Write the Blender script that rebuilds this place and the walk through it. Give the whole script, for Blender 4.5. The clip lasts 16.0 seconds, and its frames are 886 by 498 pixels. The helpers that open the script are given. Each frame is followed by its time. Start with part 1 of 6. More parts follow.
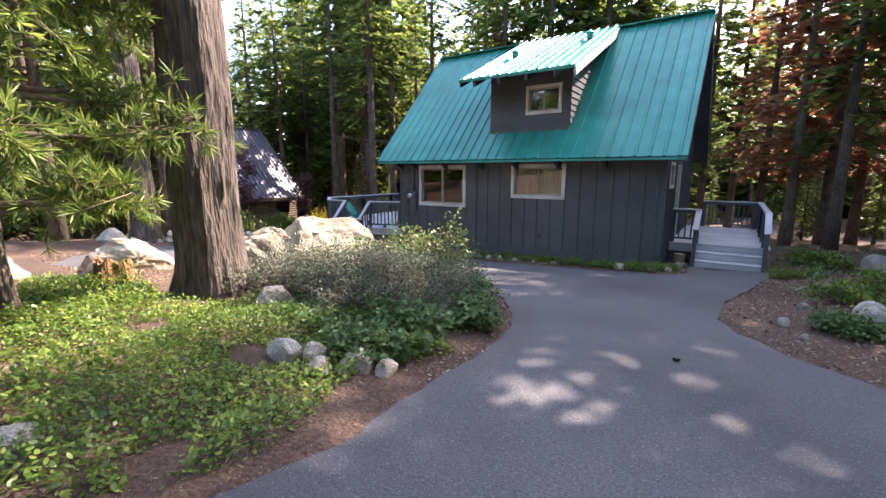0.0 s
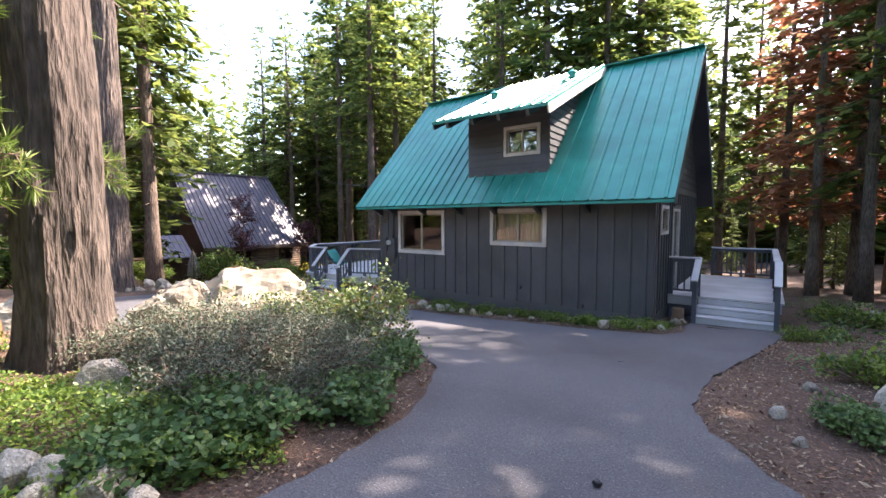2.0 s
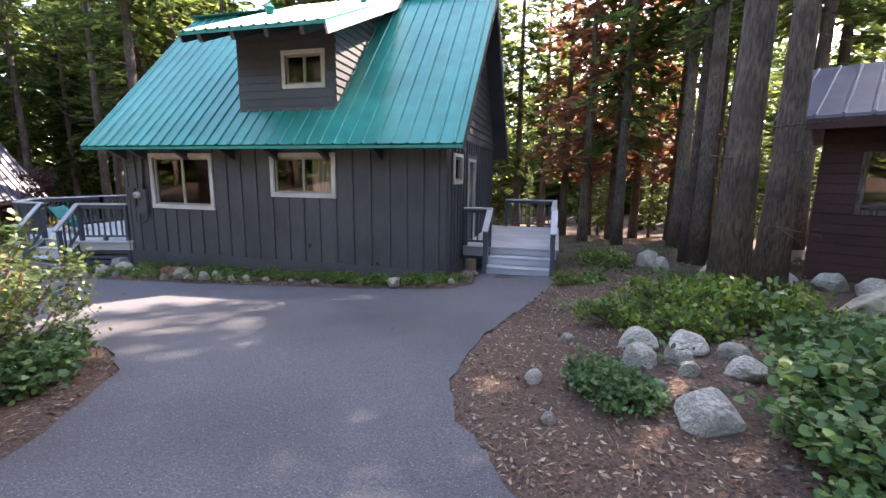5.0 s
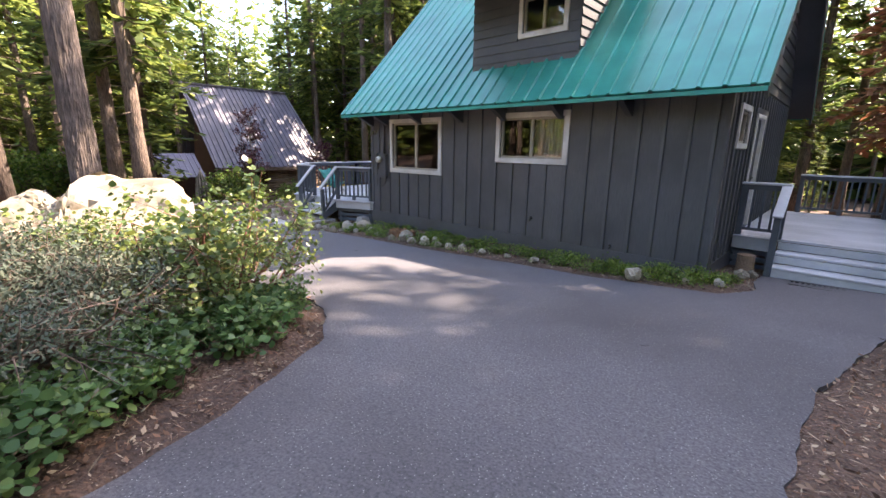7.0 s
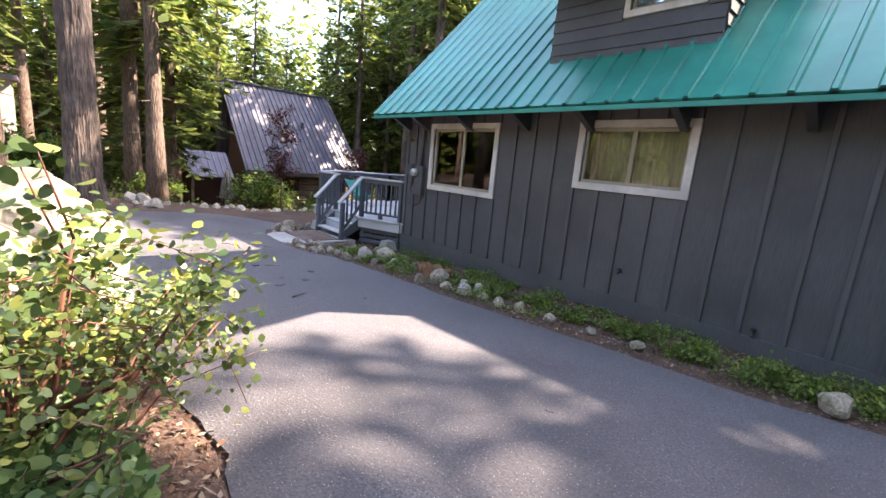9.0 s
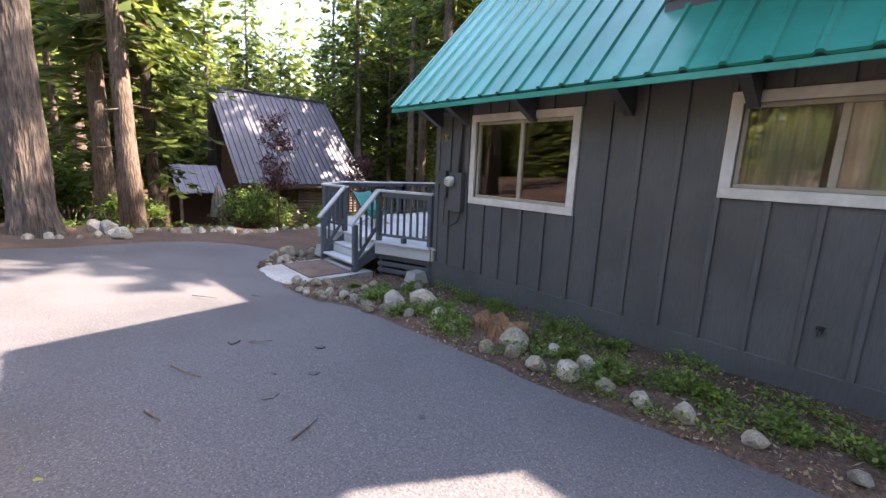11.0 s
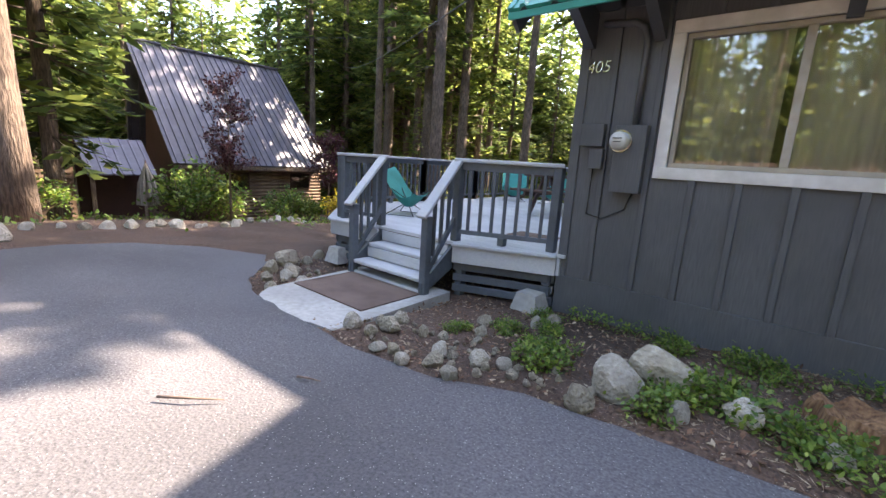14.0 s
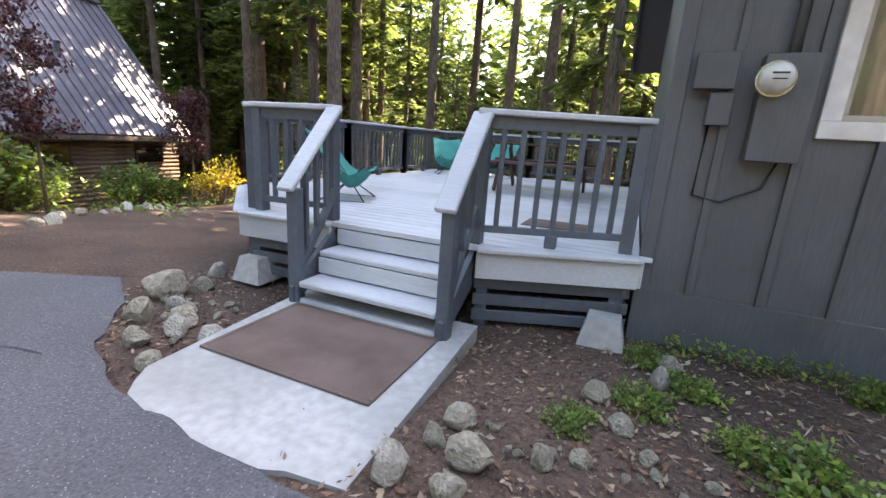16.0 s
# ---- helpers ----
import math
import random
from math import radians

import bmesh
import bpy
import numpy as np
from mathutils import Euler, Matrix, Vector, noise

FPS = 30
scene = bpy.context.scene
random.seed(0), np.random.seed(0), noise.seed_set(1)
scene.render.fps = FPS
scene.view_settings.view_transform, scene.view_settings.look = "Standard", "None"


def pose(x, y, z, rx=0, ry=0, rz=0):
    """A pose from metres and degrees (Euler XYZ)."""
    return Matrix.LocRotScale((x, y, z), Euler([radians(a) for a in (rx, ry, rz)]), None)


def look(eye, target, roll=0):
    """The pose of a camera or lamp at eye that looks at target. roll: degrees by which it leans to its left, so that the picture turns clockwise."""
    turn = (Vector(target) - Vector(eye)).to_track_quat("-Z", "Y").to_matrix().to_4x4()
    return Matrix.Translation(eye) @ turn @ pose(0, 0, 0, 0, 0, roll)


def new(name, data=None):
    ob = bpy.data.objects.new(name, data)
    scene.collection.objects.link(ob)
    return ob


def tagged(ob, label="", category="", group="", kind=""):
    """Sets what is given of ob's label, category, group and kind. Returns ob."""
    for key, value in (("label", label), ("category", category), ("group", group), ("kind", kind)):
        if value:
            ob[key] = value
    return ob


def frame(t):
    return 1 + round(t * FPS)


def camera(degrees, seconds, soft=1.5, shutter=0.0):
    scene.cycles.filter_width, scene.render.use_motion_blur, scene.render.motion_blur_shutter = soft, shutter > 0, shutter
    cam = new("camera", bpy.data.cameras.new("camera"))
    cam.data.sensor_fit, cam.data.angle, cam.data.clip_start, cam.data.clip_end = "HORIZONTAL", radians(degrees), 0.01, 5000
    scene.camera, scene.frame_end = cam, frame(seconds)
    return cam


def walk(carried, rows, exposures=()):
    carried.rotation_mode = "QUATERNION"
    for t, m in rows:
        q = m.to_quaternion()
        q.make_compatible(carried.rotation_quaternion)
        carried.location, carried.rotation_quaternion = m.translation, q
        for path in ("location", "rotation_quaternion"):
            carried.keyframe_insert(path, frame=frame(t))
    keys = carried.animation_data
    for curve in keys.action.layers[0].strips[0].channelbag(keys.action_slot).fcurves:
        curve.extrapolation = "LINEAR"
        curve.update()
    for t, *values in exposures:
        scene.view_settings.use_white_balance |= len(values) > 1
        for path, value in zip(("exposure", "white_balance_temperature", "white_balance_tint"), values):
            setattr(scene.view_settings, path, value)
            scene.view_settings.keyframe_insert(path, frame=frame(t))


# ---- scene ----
cam = camera(92.3, 16.0)
PATH = [
    (0, (-0.14, 0.545, 1.339), (-1.251, 2.17, 0.989), 0.1),
    (0.5, (0.026, 0.927, 1.349), (-1.195, 2.476, 1.018), -0.1),
    (1, (0.175, 1.317, 1.327), (-1.169, 2.761, 0.998), -0.2),
    (1.5, (0.242, 1.723, 1.318), (-1.021, 3.248, 1.042), 0.2),
    (2, (0.348, 2.12, 1.335), (-0.861, 3.706, 1.195), -0.2),
    (2.5, (0.42, 2.492, 1.31), (-0.618, 4.197, 1.199), 1.1),
    (3, (0.493, 2.834, 1.305), (-0.32, 4.657, 1.174), 0.6),
    (3.5, (0.588, 3.134, 1.242), (-0.032, 5.02, 0.999), 0.3),
    (3.7, (0.624, 3.22, 1.231), (0.118, 5.136, 0.966), 0.7),
    (5.8, (0.48, 4.004, 1.031), (-0.041, 5.897, 0.647), 1.1),
    (6, (0.412, 4.096, 1.005), (-0.172, 5.966, 0.606), 0.5),
    (6.5, (0.2, 4.433, 0.952), (-0.931, 6.026, 0.521), -0.3),
    (7, (-0.2, 4.706, 0.913), (-1.532, 6.125, 0.451), 0.8),
    (7.5, (-0.63, 5.071, 0.836), (-2.026, 6.425, 0.371), 1.5),
    (8, (-1.083, 5.425, 0.802), (-2.59, 6.658, 0.345), 1.1),
    (8.5, (-1.539, 5.878, 0.734), (-2.964, 7.205, 0.277), 3.1),
    (8.7, (-1.746, 6.056, 0.782), (-3.193, 7.375, 0.372), 4.9),
    (10.8, (-3.955, 7.138, 0.786), (-5.411, 8.47, 0.465), 5.0),
    (11, (-4.228, 7.239, 0.8), (-5.687, 8.556, 0.427), 2.6),
    (11.5, (-4.832, 7.292, 0.72), (-6.372, 8.534, 0.429), 0.9),
    (12, (-5.46, 7.303, 0.614), (-7.117, 8.386, 0.33), 0.6),
    (12.5, (-6.062, 7.382, 0.534), (-7.737, 8.415, 0.181), 2.7),
    (13, (-6.694, 7.441, 0.487), (-8.318, 8.54, 0.098), 3.4),
    (13.5, (-7.271, 7.624, 0.392), (-8.642, 9.029, 0.005), 3.1),
    (14, (-7.82, 7.761, 0.329), (-9.072, 9.268, -0.076), 3.5),
    (14.5, (-8.384, 7.919, 0.283), (-9.414, 9.559, -0.214), 3.6),
    (15, (-8.929, 8.117, 0.23), (-9.904, 9.793, -0.258), 5.2),
    (15.5, (-9.398, 8.387, 0.173), (-10.198, 10.149, -0.335), 2.7),
    (16, (-9.827, 8.699, 0.148), (-10.59, 10.48, -0.348), 3.7),
]
walk(cam, [(t, look(eye, target, roll)) for t, eye, target, roll in PATH], [(0.0, 2.7, 7000, 21), (3.5, 2.95, 7000, 21), (6.0, 3.1, 7400, 22), (7.0, 3.1, 7500, 22), (8.7, 3.15, 7500, 22), (11.0, 3.15, 7500, 20), (14.5, 3.3, 7500, 17), (16.0, 3.55, 8000, 17)])
# ---------------------------------------------------------------- light
SUN = Vector((0.435, 0.91, 1.0)).normalized()
world = bpy.data.worlds.new("sky")
scene.world = world
world.use_nodes = True
wn = world.node_tree.nodes
sky = wn.new("ShaderNodeTexSky")
sky.sky_type, sky.sun_disc = "NISHITA", False
sky.sun_elevation, sky.sun_rotation = math.asin(SUN.z), math.atan2(SUN.x, SUN.y)
sky.air_density, sky.dust_density, sky.ozone_density = 1.0, 1.2, 1.2
wn["Background"].inputs["Strength"].default_value = 0.15
world.node_tree.links.new(sky.outputs[0], wn["Background"].inputs["Color"])
sun = new("sun", bpy.data.lights.new("sun", "SUN"))
sun.data.energy, sun.data.angle, sun.data.color = 3.3, radians(0.55), (1.0, 0.93, 0.82)
sun.matrix_world = look(SUN * 60, (0, 0, 0))


# ---------------------------------------------------------------- materials
def nodes(name):
    m = bpy.data.materials.new(name)
    m.use_nodes = True
    t = m.node_tree
    return m, t, t.nodes["Principled BSDF"]


def noise_at(t, scale, detail=4, stretch=None):
    n = t.nodes.new("ShaderNodeTexNoise")
    n.inputs["Scale"].default_value, n.inputs["Detail"].default_value = scale, detail
    c = t.nodes.new("ShaderNodeTexCoord")
    if stretch:
        mp = t.nodes.new("ShaderNodeMapping")
        mp.inputs["Scale"].default_value = stretch
        t.links.new(c.outputs["Object"], mp.inputs["Vector"])
        t.links.new(mp.outputs[0], n.inputs["Vector"])
    else:
        t.links.new(c.outputs["Object"], n.inputs["Vector"])
    return n.outputs["Fac"]


def ramp(t, fac, stops):
    r = t.nodes.new("ShaderNodeValToRGB")
    e = r.color_ramp.elements
    while len(e) < len(stops):
        e.new(0.5)
    for el, (p, c) in zip(e, stops):
        el.position, el.color = p, (*c, 1)
    t.links.new(fac, r.inputs[0])
    return r.outputs[0]


def mix(t, a, b, fac, mode="MIX"):
    n = t.nodes.new("ShaderNodeMixRGB")
    n.blend_type = mode
    for i, v in ((0, fac), (1, a), (2, b)):
        if isinstance(v, (int, float)):
            n.inputs[i].default_value = v
        elif isinstance(v, tuple):
            n.inputs[i].default_value = (*v, 1)
        else:
            t.links.new(v, n.inputs[i])
    return n.outputs[0]


def surface(name, a, b, fine=30, coarse=1.5, rough=0.7, bump=0.3, depth=0.01, metal=0.0, stretch=None, spread=0.12, speck=None, island=False):
    """Two colours mixed at two scales, with relief and a slight difference from piece to piece."""
    m, t, p = nodes(name)
    f, c = noise_at(t, fine, 6, stretch), noise_at(t, coarse, 3)
    col = ramp(t, f, [(0.3, a), (0.7, b)])
    dark = tuple(x * 0.72 for x in a)
    col = mix(t, col, dark, ramp(t, c, [(0.42, (0, 0, 0)), (0.72, (0.75, 0.75, 0.75))]))
    if speck:
        v = t.nodes.new("ShaderNodeTexVoronoi")
        v.inputs["Scale"].default_value = speck[1]
        co = t.nodes.new("ShaderNodeTexCoord")
        t.links.new(co.outputs["Object"], v.inputs["Vector"])
        col = mix(t, col, speck[0], ramp(t, v.outputs["Distance"], [(speck[2], (1, 1, 1)), (speck[2] + 0.06, (0, 0, 0))]))
    src = t.nodes.new("ShaderNodeNewGeometry").outputs["Random Per Island"] if island else t.nodes.new("ShaderNodeObjectInfo").outputs["Random"]
    lo, hi = 1 - spread, 1 + spread
    col = mix(t, col, ramp(t, src, [(0, (lo, lo, lo)), (1, (hi, hi, hi))]), 1.0, "MULTIPLY")
    t.links.new(col, p.inputs["Base Color"])
    p.inputs["Roughness"].default_value, p.inputs["Metallic"].default_value = rough, metal
    bp = t.nodes.new("ShaderNodeBump")
    bp.inputs["Strength"].default_value, bp.inputs["Distance"].default_value = bump, depth
    t.links.new(f, bp.inputs["Height"])
    t.links.new(bp.outputs[0], p.inputs["Normal"])
    return m


def leafy(name, stops, thin=0.4, rough=0.5):
    """Leaves: colour from leaf to leaf, light through the blade."""
    m, t, p = nodes(name)
    g = t.nodes.new("ShaderNodeNewGeometry").outputs["Random Per Island"]
    col = ramp(t, g, stops)
    big = noise_at(t, 0.9, 2)
    col = mix(t, col, ramp(t, big, [(0.35, (0.7, 0.75, 0.7)), (0.65, (1.2, 1.15, 1.0))]), 1.0, "MULTIPLY")
    t.links.new(col, p.inputs["Base Color"])
    p.inputs["Roughness"].default_value = rough
    tr = t.nodes.new("ShaderNodeBsdfTranslucent")
    t.links.new(col, tr.inputs["Color"])
    ms = t.nodes.new("ShaderNodeMixShader")
    ms.inputs[0].default_value = thin
    t.links.new(p.outputs[0], ms.inputs[1])
    t.links.new(tr.outputs[0], ms.inputs[2])
    t.links.new(ms.outputs[0], t.nodes["Material Output"].inputs["Surface"])
    return m


def pane_glass(name):
    m, t, p = nodes(name)
    gl, tr, fr, ms = (t.nodes.new("ShaderNode" + k) for k in ("BsdfGlossy", "BsdfTransparent", "Fresnel", "MixShader"))
    gl.inputs["Roughness"].default_value = 0.015
    tr.inputs["Color"].default_value = (0.88, 0.89, 0.87, 1)
    fr.inputs["IOR"].default_value = 1.9
    bp = t.nodes.new("ShaderNodeBump")
    bp.inputs["Strength"].default_value, bp.inputs["Distance"].default_value = 0.04, 0.02
    t.links.new(noise_at(t, 2.0, 1), bp.inputs["Height"])
    t.links.new(bp.outputs[0], gl.inputs["Normal"])
    t.links.new(fr.outputs[0], ms.inputs[0])
    t.links.new(tr.outputs[0], ms.inputs[1])
    t.links.new(gl.outputs[0], ms.inputs[2])
    t.links.new(ms.outputs[0], t.nodes["Material Output"].inputs["Surface"])
    return m


ASPHALT = surface("asphalt", (0.066, 0.062, 0.068), (0.165, 0.157, 0.167), 70, 0.45, 0.85, 1.0, 0.010, speck=((0.36, 0.35, 0.34), 46, 0.10))
DUFF = surface("needle_duff", (0.045, 0.027, 0.020), (0.155, 0.090, 0.062), 38, 0.7, 0.95, 1.0, 0.035, speck=((0.27, 0.20, 0.15), 42, 0.12))
SIDING = surface("charcoal_paint", (0.074, 0.076, 0.082), (0.102, 0.104, 0.112), 14, 1.2, 0.55, 0.25, 0.004, stretch=(6, 6, 0.5), spread=0.1)
RAILPAINT = surface("slate_paint", (0.075, 0.088, 0.105), (0.10, 0.115, 0.135), 20, 2, 0.5, 0.2, 0.003)
DECKPAINT = surface("pale_grey_paint", (0.44, 0.45, 0.47), (0.55, 0.55, 0.56), 12, 1.1, 0.6, 0.25, 0.003, stretch=(1, 8, 8), spread=0.06)
TRIM = surface("white_trim", (0.62, 0.58, 0.54), (0.76, 0.72, 0.68), 12, 2, 0.55, 0.2, 0.002, spread=0.04)
SASH = surface("tan_vinyl", (0.38, 0.33, 0.26), (0.45, 0.40, 0.33), 20, 2, 0.45, 0.1, 0.001)
TEAL = surface("teal_metal", (0.016, 0.26, 0.21), (0.026, 0.33, 0.27), 3, 0.6, 0.3, 0.08, 0.004, metal=0.0, spread=0.05)
GREYMETAL = surface("mauve_grey_metal", (0.12, 0.11, 0.15), (0.17, 0.155, 0.205), 4, 0.8, 0.45, 0.1, 0.004)
BARK = surface("pine_bark", (0.045, 0.034, 0.029), (0.19, 0.145, 0.12), 7, 1.2, 0.95, 1.0, 0.08, stretch=(3, 3, 0.55), spread=0.15)
BARKDARK = surface("fir_bark", (0.065, 0.047, 0.038), (0.25, 0.18, 0.14), 9, 1.2, 0.95, 1.0, 0.06, stretch=(3, 3, 0.6), spread=0.25)
TWIG = surface("twig", (0.12, 0.08, 0.06), (0.24, 0.17, 0.13), 20, 2, 0.9, 0.4, 0.004)
REDTWIG = surface("manzanita_bark", (0.10, 0.035, 0.022), (0.22, 0.09, 0.06), 14, 2, 0.6, 0.3, 0.004)
GRANITE = surface("granite", (0.34, 0.295, 0.24), (0.56, 0.51, 0.43), 16, 1.8, 0.92, 0.9, 0.04, spread=0.25, speck=((0.16, 0.15, 0.14), 60, 0.06))
PALEROCK = surface("pale_granite", (0.25, 0.205, 0.15), (0.44, 0.385, 0.30), 9, 1.6, 0.92, 0.9, 0.05, spread=0.22, speck=((0.2, 0.19, 0.18), 50, 0.07))
CONCRETE = surface("concrete", (0.33, 0.315, 0.295), (0.45, 0.43, 0.41), 18, 1.5, 0.9, 0.4, 0.004)
MAT = surface("brown_mat", (0.11, 0.070, 0.056), (0.18, 0.124, 0.102), 160, 3, 0.95, 0.8, 0.006)
LOGWOOD = surface("log_wood", (0.14, 0.085, 0.055), (0.27, 0.18, 0.12), 9, 1.4, 0.8, 0.4, 0.006, stretch=(6, 0.6, 6), spread=0.2)
REDBROWN = surface("red_brown_stain", (0.05, 0.018, 0.014), (0.075, 0.028, 0.022), 12, 1.2, 0.7, 0.3, 0.004, stretch=(5, 5, 0.5))
ROTWOOD = surface("rotten_wood", (0.10, 0.042, 0.022), (0.40, 0.22, 0.11), 11, 3, 0.95, 0.8, 0.02, stretch=(4, 4, 0.6))
TABLEWOOD = surface("brown_table_wood", (0.07, 0.035, 0.028), (0.12, 0.062, 0.05), 14, 2, 0.6, 0.3, 0.004)
TEALCLOTH = surface("teal_canvas", (0.02, 0.22, 0.19), (0.03, 0.30, 0.26), 60, 3, 0.8, 0.3, 0.002)
BLACKIRON = surface("black_iron", (0.012, 0.012, 0.013), (0.025, 0.025, 0.026), 40, 4, 0.45, 0.2, 0.001)
DARKROOM = surface("interior_paint", (0.30, 0.26, 0.21), (0.36, 0.32, 0.27), 6, 1, 0.9, 0.1, 0.002)
CURTAIN = surface("linen_curtain", (0.62, 0.56, 0.45), (0.74, 0.69, 0.58), 30, 2, 0.95, 0.3, 0.003, stretch=(8, 8, 0.4))
UMBRELLA = surface("beige_canvas", (0.22, 0.19, 0.16), (0.30, 0.26, 0.22), 20, 2, 0.9, 0.3, 0.003)
PALEPINK = surface("pale_wall", (0.50, 0.42, 0.40), (0.58, 0.50, 0.47), 6, 1, 0.85, 0.2, 0.003)
WHITE = surface("white_enamel", (0.72, 0.71, 0.68), (0.8, 0.79, 0.76), 20, 3, 0.4, 0.05, 0.001)
METERGLASS = surface("meter_face", (0.55, 0.54, 0.5), (0.66, 0.65, 0.6), 30, 6, 0.15, 0.05, 0.001)
CHROME = surface("steel_ring", (0.5, 0.5, 0.5), (0.62, 0.62, 0.62), 30, 6, 0.25, 0.05, 0.001, metal=1.0)
GLASS = pane_glass("window_glass")
FIR = leafy("fir_needles", [(0, (0.06, 0.10, 0.035)), (0.5, (0.16, 0.22, 0.065)), (1, (0.36, 0.40, 0.11))], 0.62, 0.6)
PINE = leafy("pine_needles", [(0, (0.07, 0.12, 0.03)), (0.6, (0.16, 0.24, 0.05)), (1, (0.34, 0.37, 0.11))], 0.45, 0.5)
DEADFIR = leafy("dead_needles", [(0, (0.20, 0.075, 0.045)), (0.6, (0.40, 0.17, 0.10)), (1, (0.50, 0.27, 0.18))], 0.45, 0.7)
MANZ = leafy("manzanita_leaves", [(0, (0.06, 0.105, 0.035)), (0.6, (0.13, 0.19, 0.06)), (1, (0.28, 0.30, 0.075))], 0.3, 0.4)
SAGE = leafy("grey_green_leaves", [(0, (0.06, 0.085, 0.06)), (0.6, (0.13, 0.165, 0.12)), (1, (0.22, 0.22, 0.17))], 0.25, 0.6)
COVER = leafy("ground_cover_leaves", [(0, (0.06, 0.13, 0.025)), (0.6, (0.16, 0.26, 0.045)), (1, (0.33, 0.39, 0.09))], 0.45, 0.45)
THIMBLE = leafy("broad_leaves", [(0, (0.05, 0.12, 0.04)), (0.6, (0.11, 0.21, 0.07)), (1, (0.20, 0.30, 0.10))], 0.4, 0.5)
PLUM = leafy("purple_leaves", [(0, (0.05, 0.015, 0.025)), (0.6, (0.11, 0.035, 0.05)), (1, (0.20, 0.09, 0.10))], 0.3, 0.5)
YELLOW = leafy("yellow_leaves", [(0, (0.45, 0.34, 0.02)), (1, (0.75, 0.6, 0.06))], 0.4, 0.5)
GRIT = surface("pale_grit", (0.30, 0.28, 0.26), (0.55, 0.53, 0.50), 60, 4, 0.9, 0.2, 0.001, spread=0.3, island=True)
TAR = surface("dark_asphalt", (0.050, 0.047, 0.052), (0.105, 0.10, 0.105), 60, 1.5, 0.7, 0.9, 0.008)
LITTER = leafy("dry_litter", [(0, (0.06, 0.03, 0.022)), (0.45, (0.20, 0.105, 0.07)), (0.8, (0.30, 0.22, 0.17)), (1, (0.40, 0.32, 0.25))], 0.1, 0.9)


# ---------------------------------------------------------------- mesh helpers
class Shape:
    """Vertices and faces gathered into one mesh."""

    def __init__(self):
        self.v, self.f = [], []

    def add(self, verts, faces):
        n = len(self.v)
        self.v += [tuple(p) for p in verts]
        self.f += [tuple(i + n for i in f) for f in faces]
        return self

    def box(self, lo, hi, m=None, edge=0.004):
        """A box with chamfered edges."""
        c = [(a + b) / 2 for a, b in zip(lo, hi)]
        h = [abs(b - a) / 2 for a, b in zip(lo, hi)]
        e = min(edge, min(h) * 0.45)
        vs, index = [], {}
        for sx in (-1, 1):
            for sy in (-1, 1):
                for sz in (-1, 1):
                    for k in range(3):
                        s = (sx, sy, sz)
                        index[s, k] = len(vs)
                        vs.append(Vector([c[i] + s[i] * (h[i] - (0 if i == k else e)) for i in range(3)]))
        fs = []
        for k in range(3):
            a, b = (k + 1) % 3, (k + 2) % 3
            for s in (-1, 1):
                ring = []
                for sa, sb in ((-1, -1), (1, -1), (1, 1), (-1, 1)):
                    q = [0, 0, 0]
                    q[k], q[a], q[b] = s, sa, sb
                    ring.append(index[tuple(q), k])
                fs.append(ring if s > 0 else ring[::-1])
            for sa in (-1, 1):
                for sb in (-1, 1):
                    q0, q1 = [0, 0, 0], [0, 0, 0]
                    q0[k], q0[a], q0[b] = -1, sa, sb
                    q1[k], q1[a], q1[b] = 1, sa, sb
                    r = [index[tuple(q0), a], index[tuple(q1), a], index[tuple(q1), b], index[tuple(q0), b]]
                    fs.append(r if sa * sb > 0 else r[::-1])
        for sx in (-1, 1):
            for sy in (-1, 1):
                for sz in (-1, 1):
                    r = [index[(sx, sy, sz), k] for k in range(3)]
                    fs.append(r if sx * sy * sz > 0 else r[::-1])
        if m:
            vs = [m @ p for p in vs]
        return self.add(vs, fs)

    def beam(self, a, b, w, h, edge=0.004):
        """A box from a to b, w wide and h high."""
        a, b = Vector(a), Vector(b)
        d = b - a
        m = Matrix.Translation((a + b) / 2) @ d.to_track_quat("X", "Z").to_matrix().to_4x4()
        return self.box((-d.length / 2, -w / 2, -h / 2), (d.length / 2, w / 2, h / 2), m, edge)

    def prism(self, outline, z0, z1):
        """An outline in plan, extruded; z0 and z1 may be functions of x, y."""
        n = len(outline)
        lo = [(x, y, z0(x, y) if callable(z0) else z0) for x, y in outline]
        hi = [(x, y, z1(x, y) if callable(z1) else z1) for x, y in outline]
        return self.add(lo + hi, [tuple(range(n))[::-1], tuple(range(n, 2 * n))] + [(i, (i + 1) % n, n + (i + 1) % n, n + i) for i in range(n)])

    def tube(self, points, radii, sides=8, rough=0.0):
        """A round limb through points."""
        rings = []
        for i, p in enumerate(points):
            p = Vector(p)
            d = Vector(points[min(i + 1, len(points) - 1)]) - Vector(points[max(i - 1, 0)])
            q = d.to_track_quat("Z", "Y")
            for k in range(sides):
                a = 2 * math.pi * k / sides
                r = radii[i] * (1 + rough * (random.random() - 0.5))
                rings.append(p + q @ Vector((r * math.cos(a), r * math.sin(a), 0)))
        n = len(points)
        fs = [(i * sides + k, i * sides + (k + 1) % sides, (i + 1) * sides + (k + 1) % sides, (i + 1) * sides + k) for i in range(n - 1) for k in range(sides)]
        fs += [tuple(range(sides))[::-1], tuple(range((n - 1) * sides, n * sides))]
        return self.add(rings, fs)

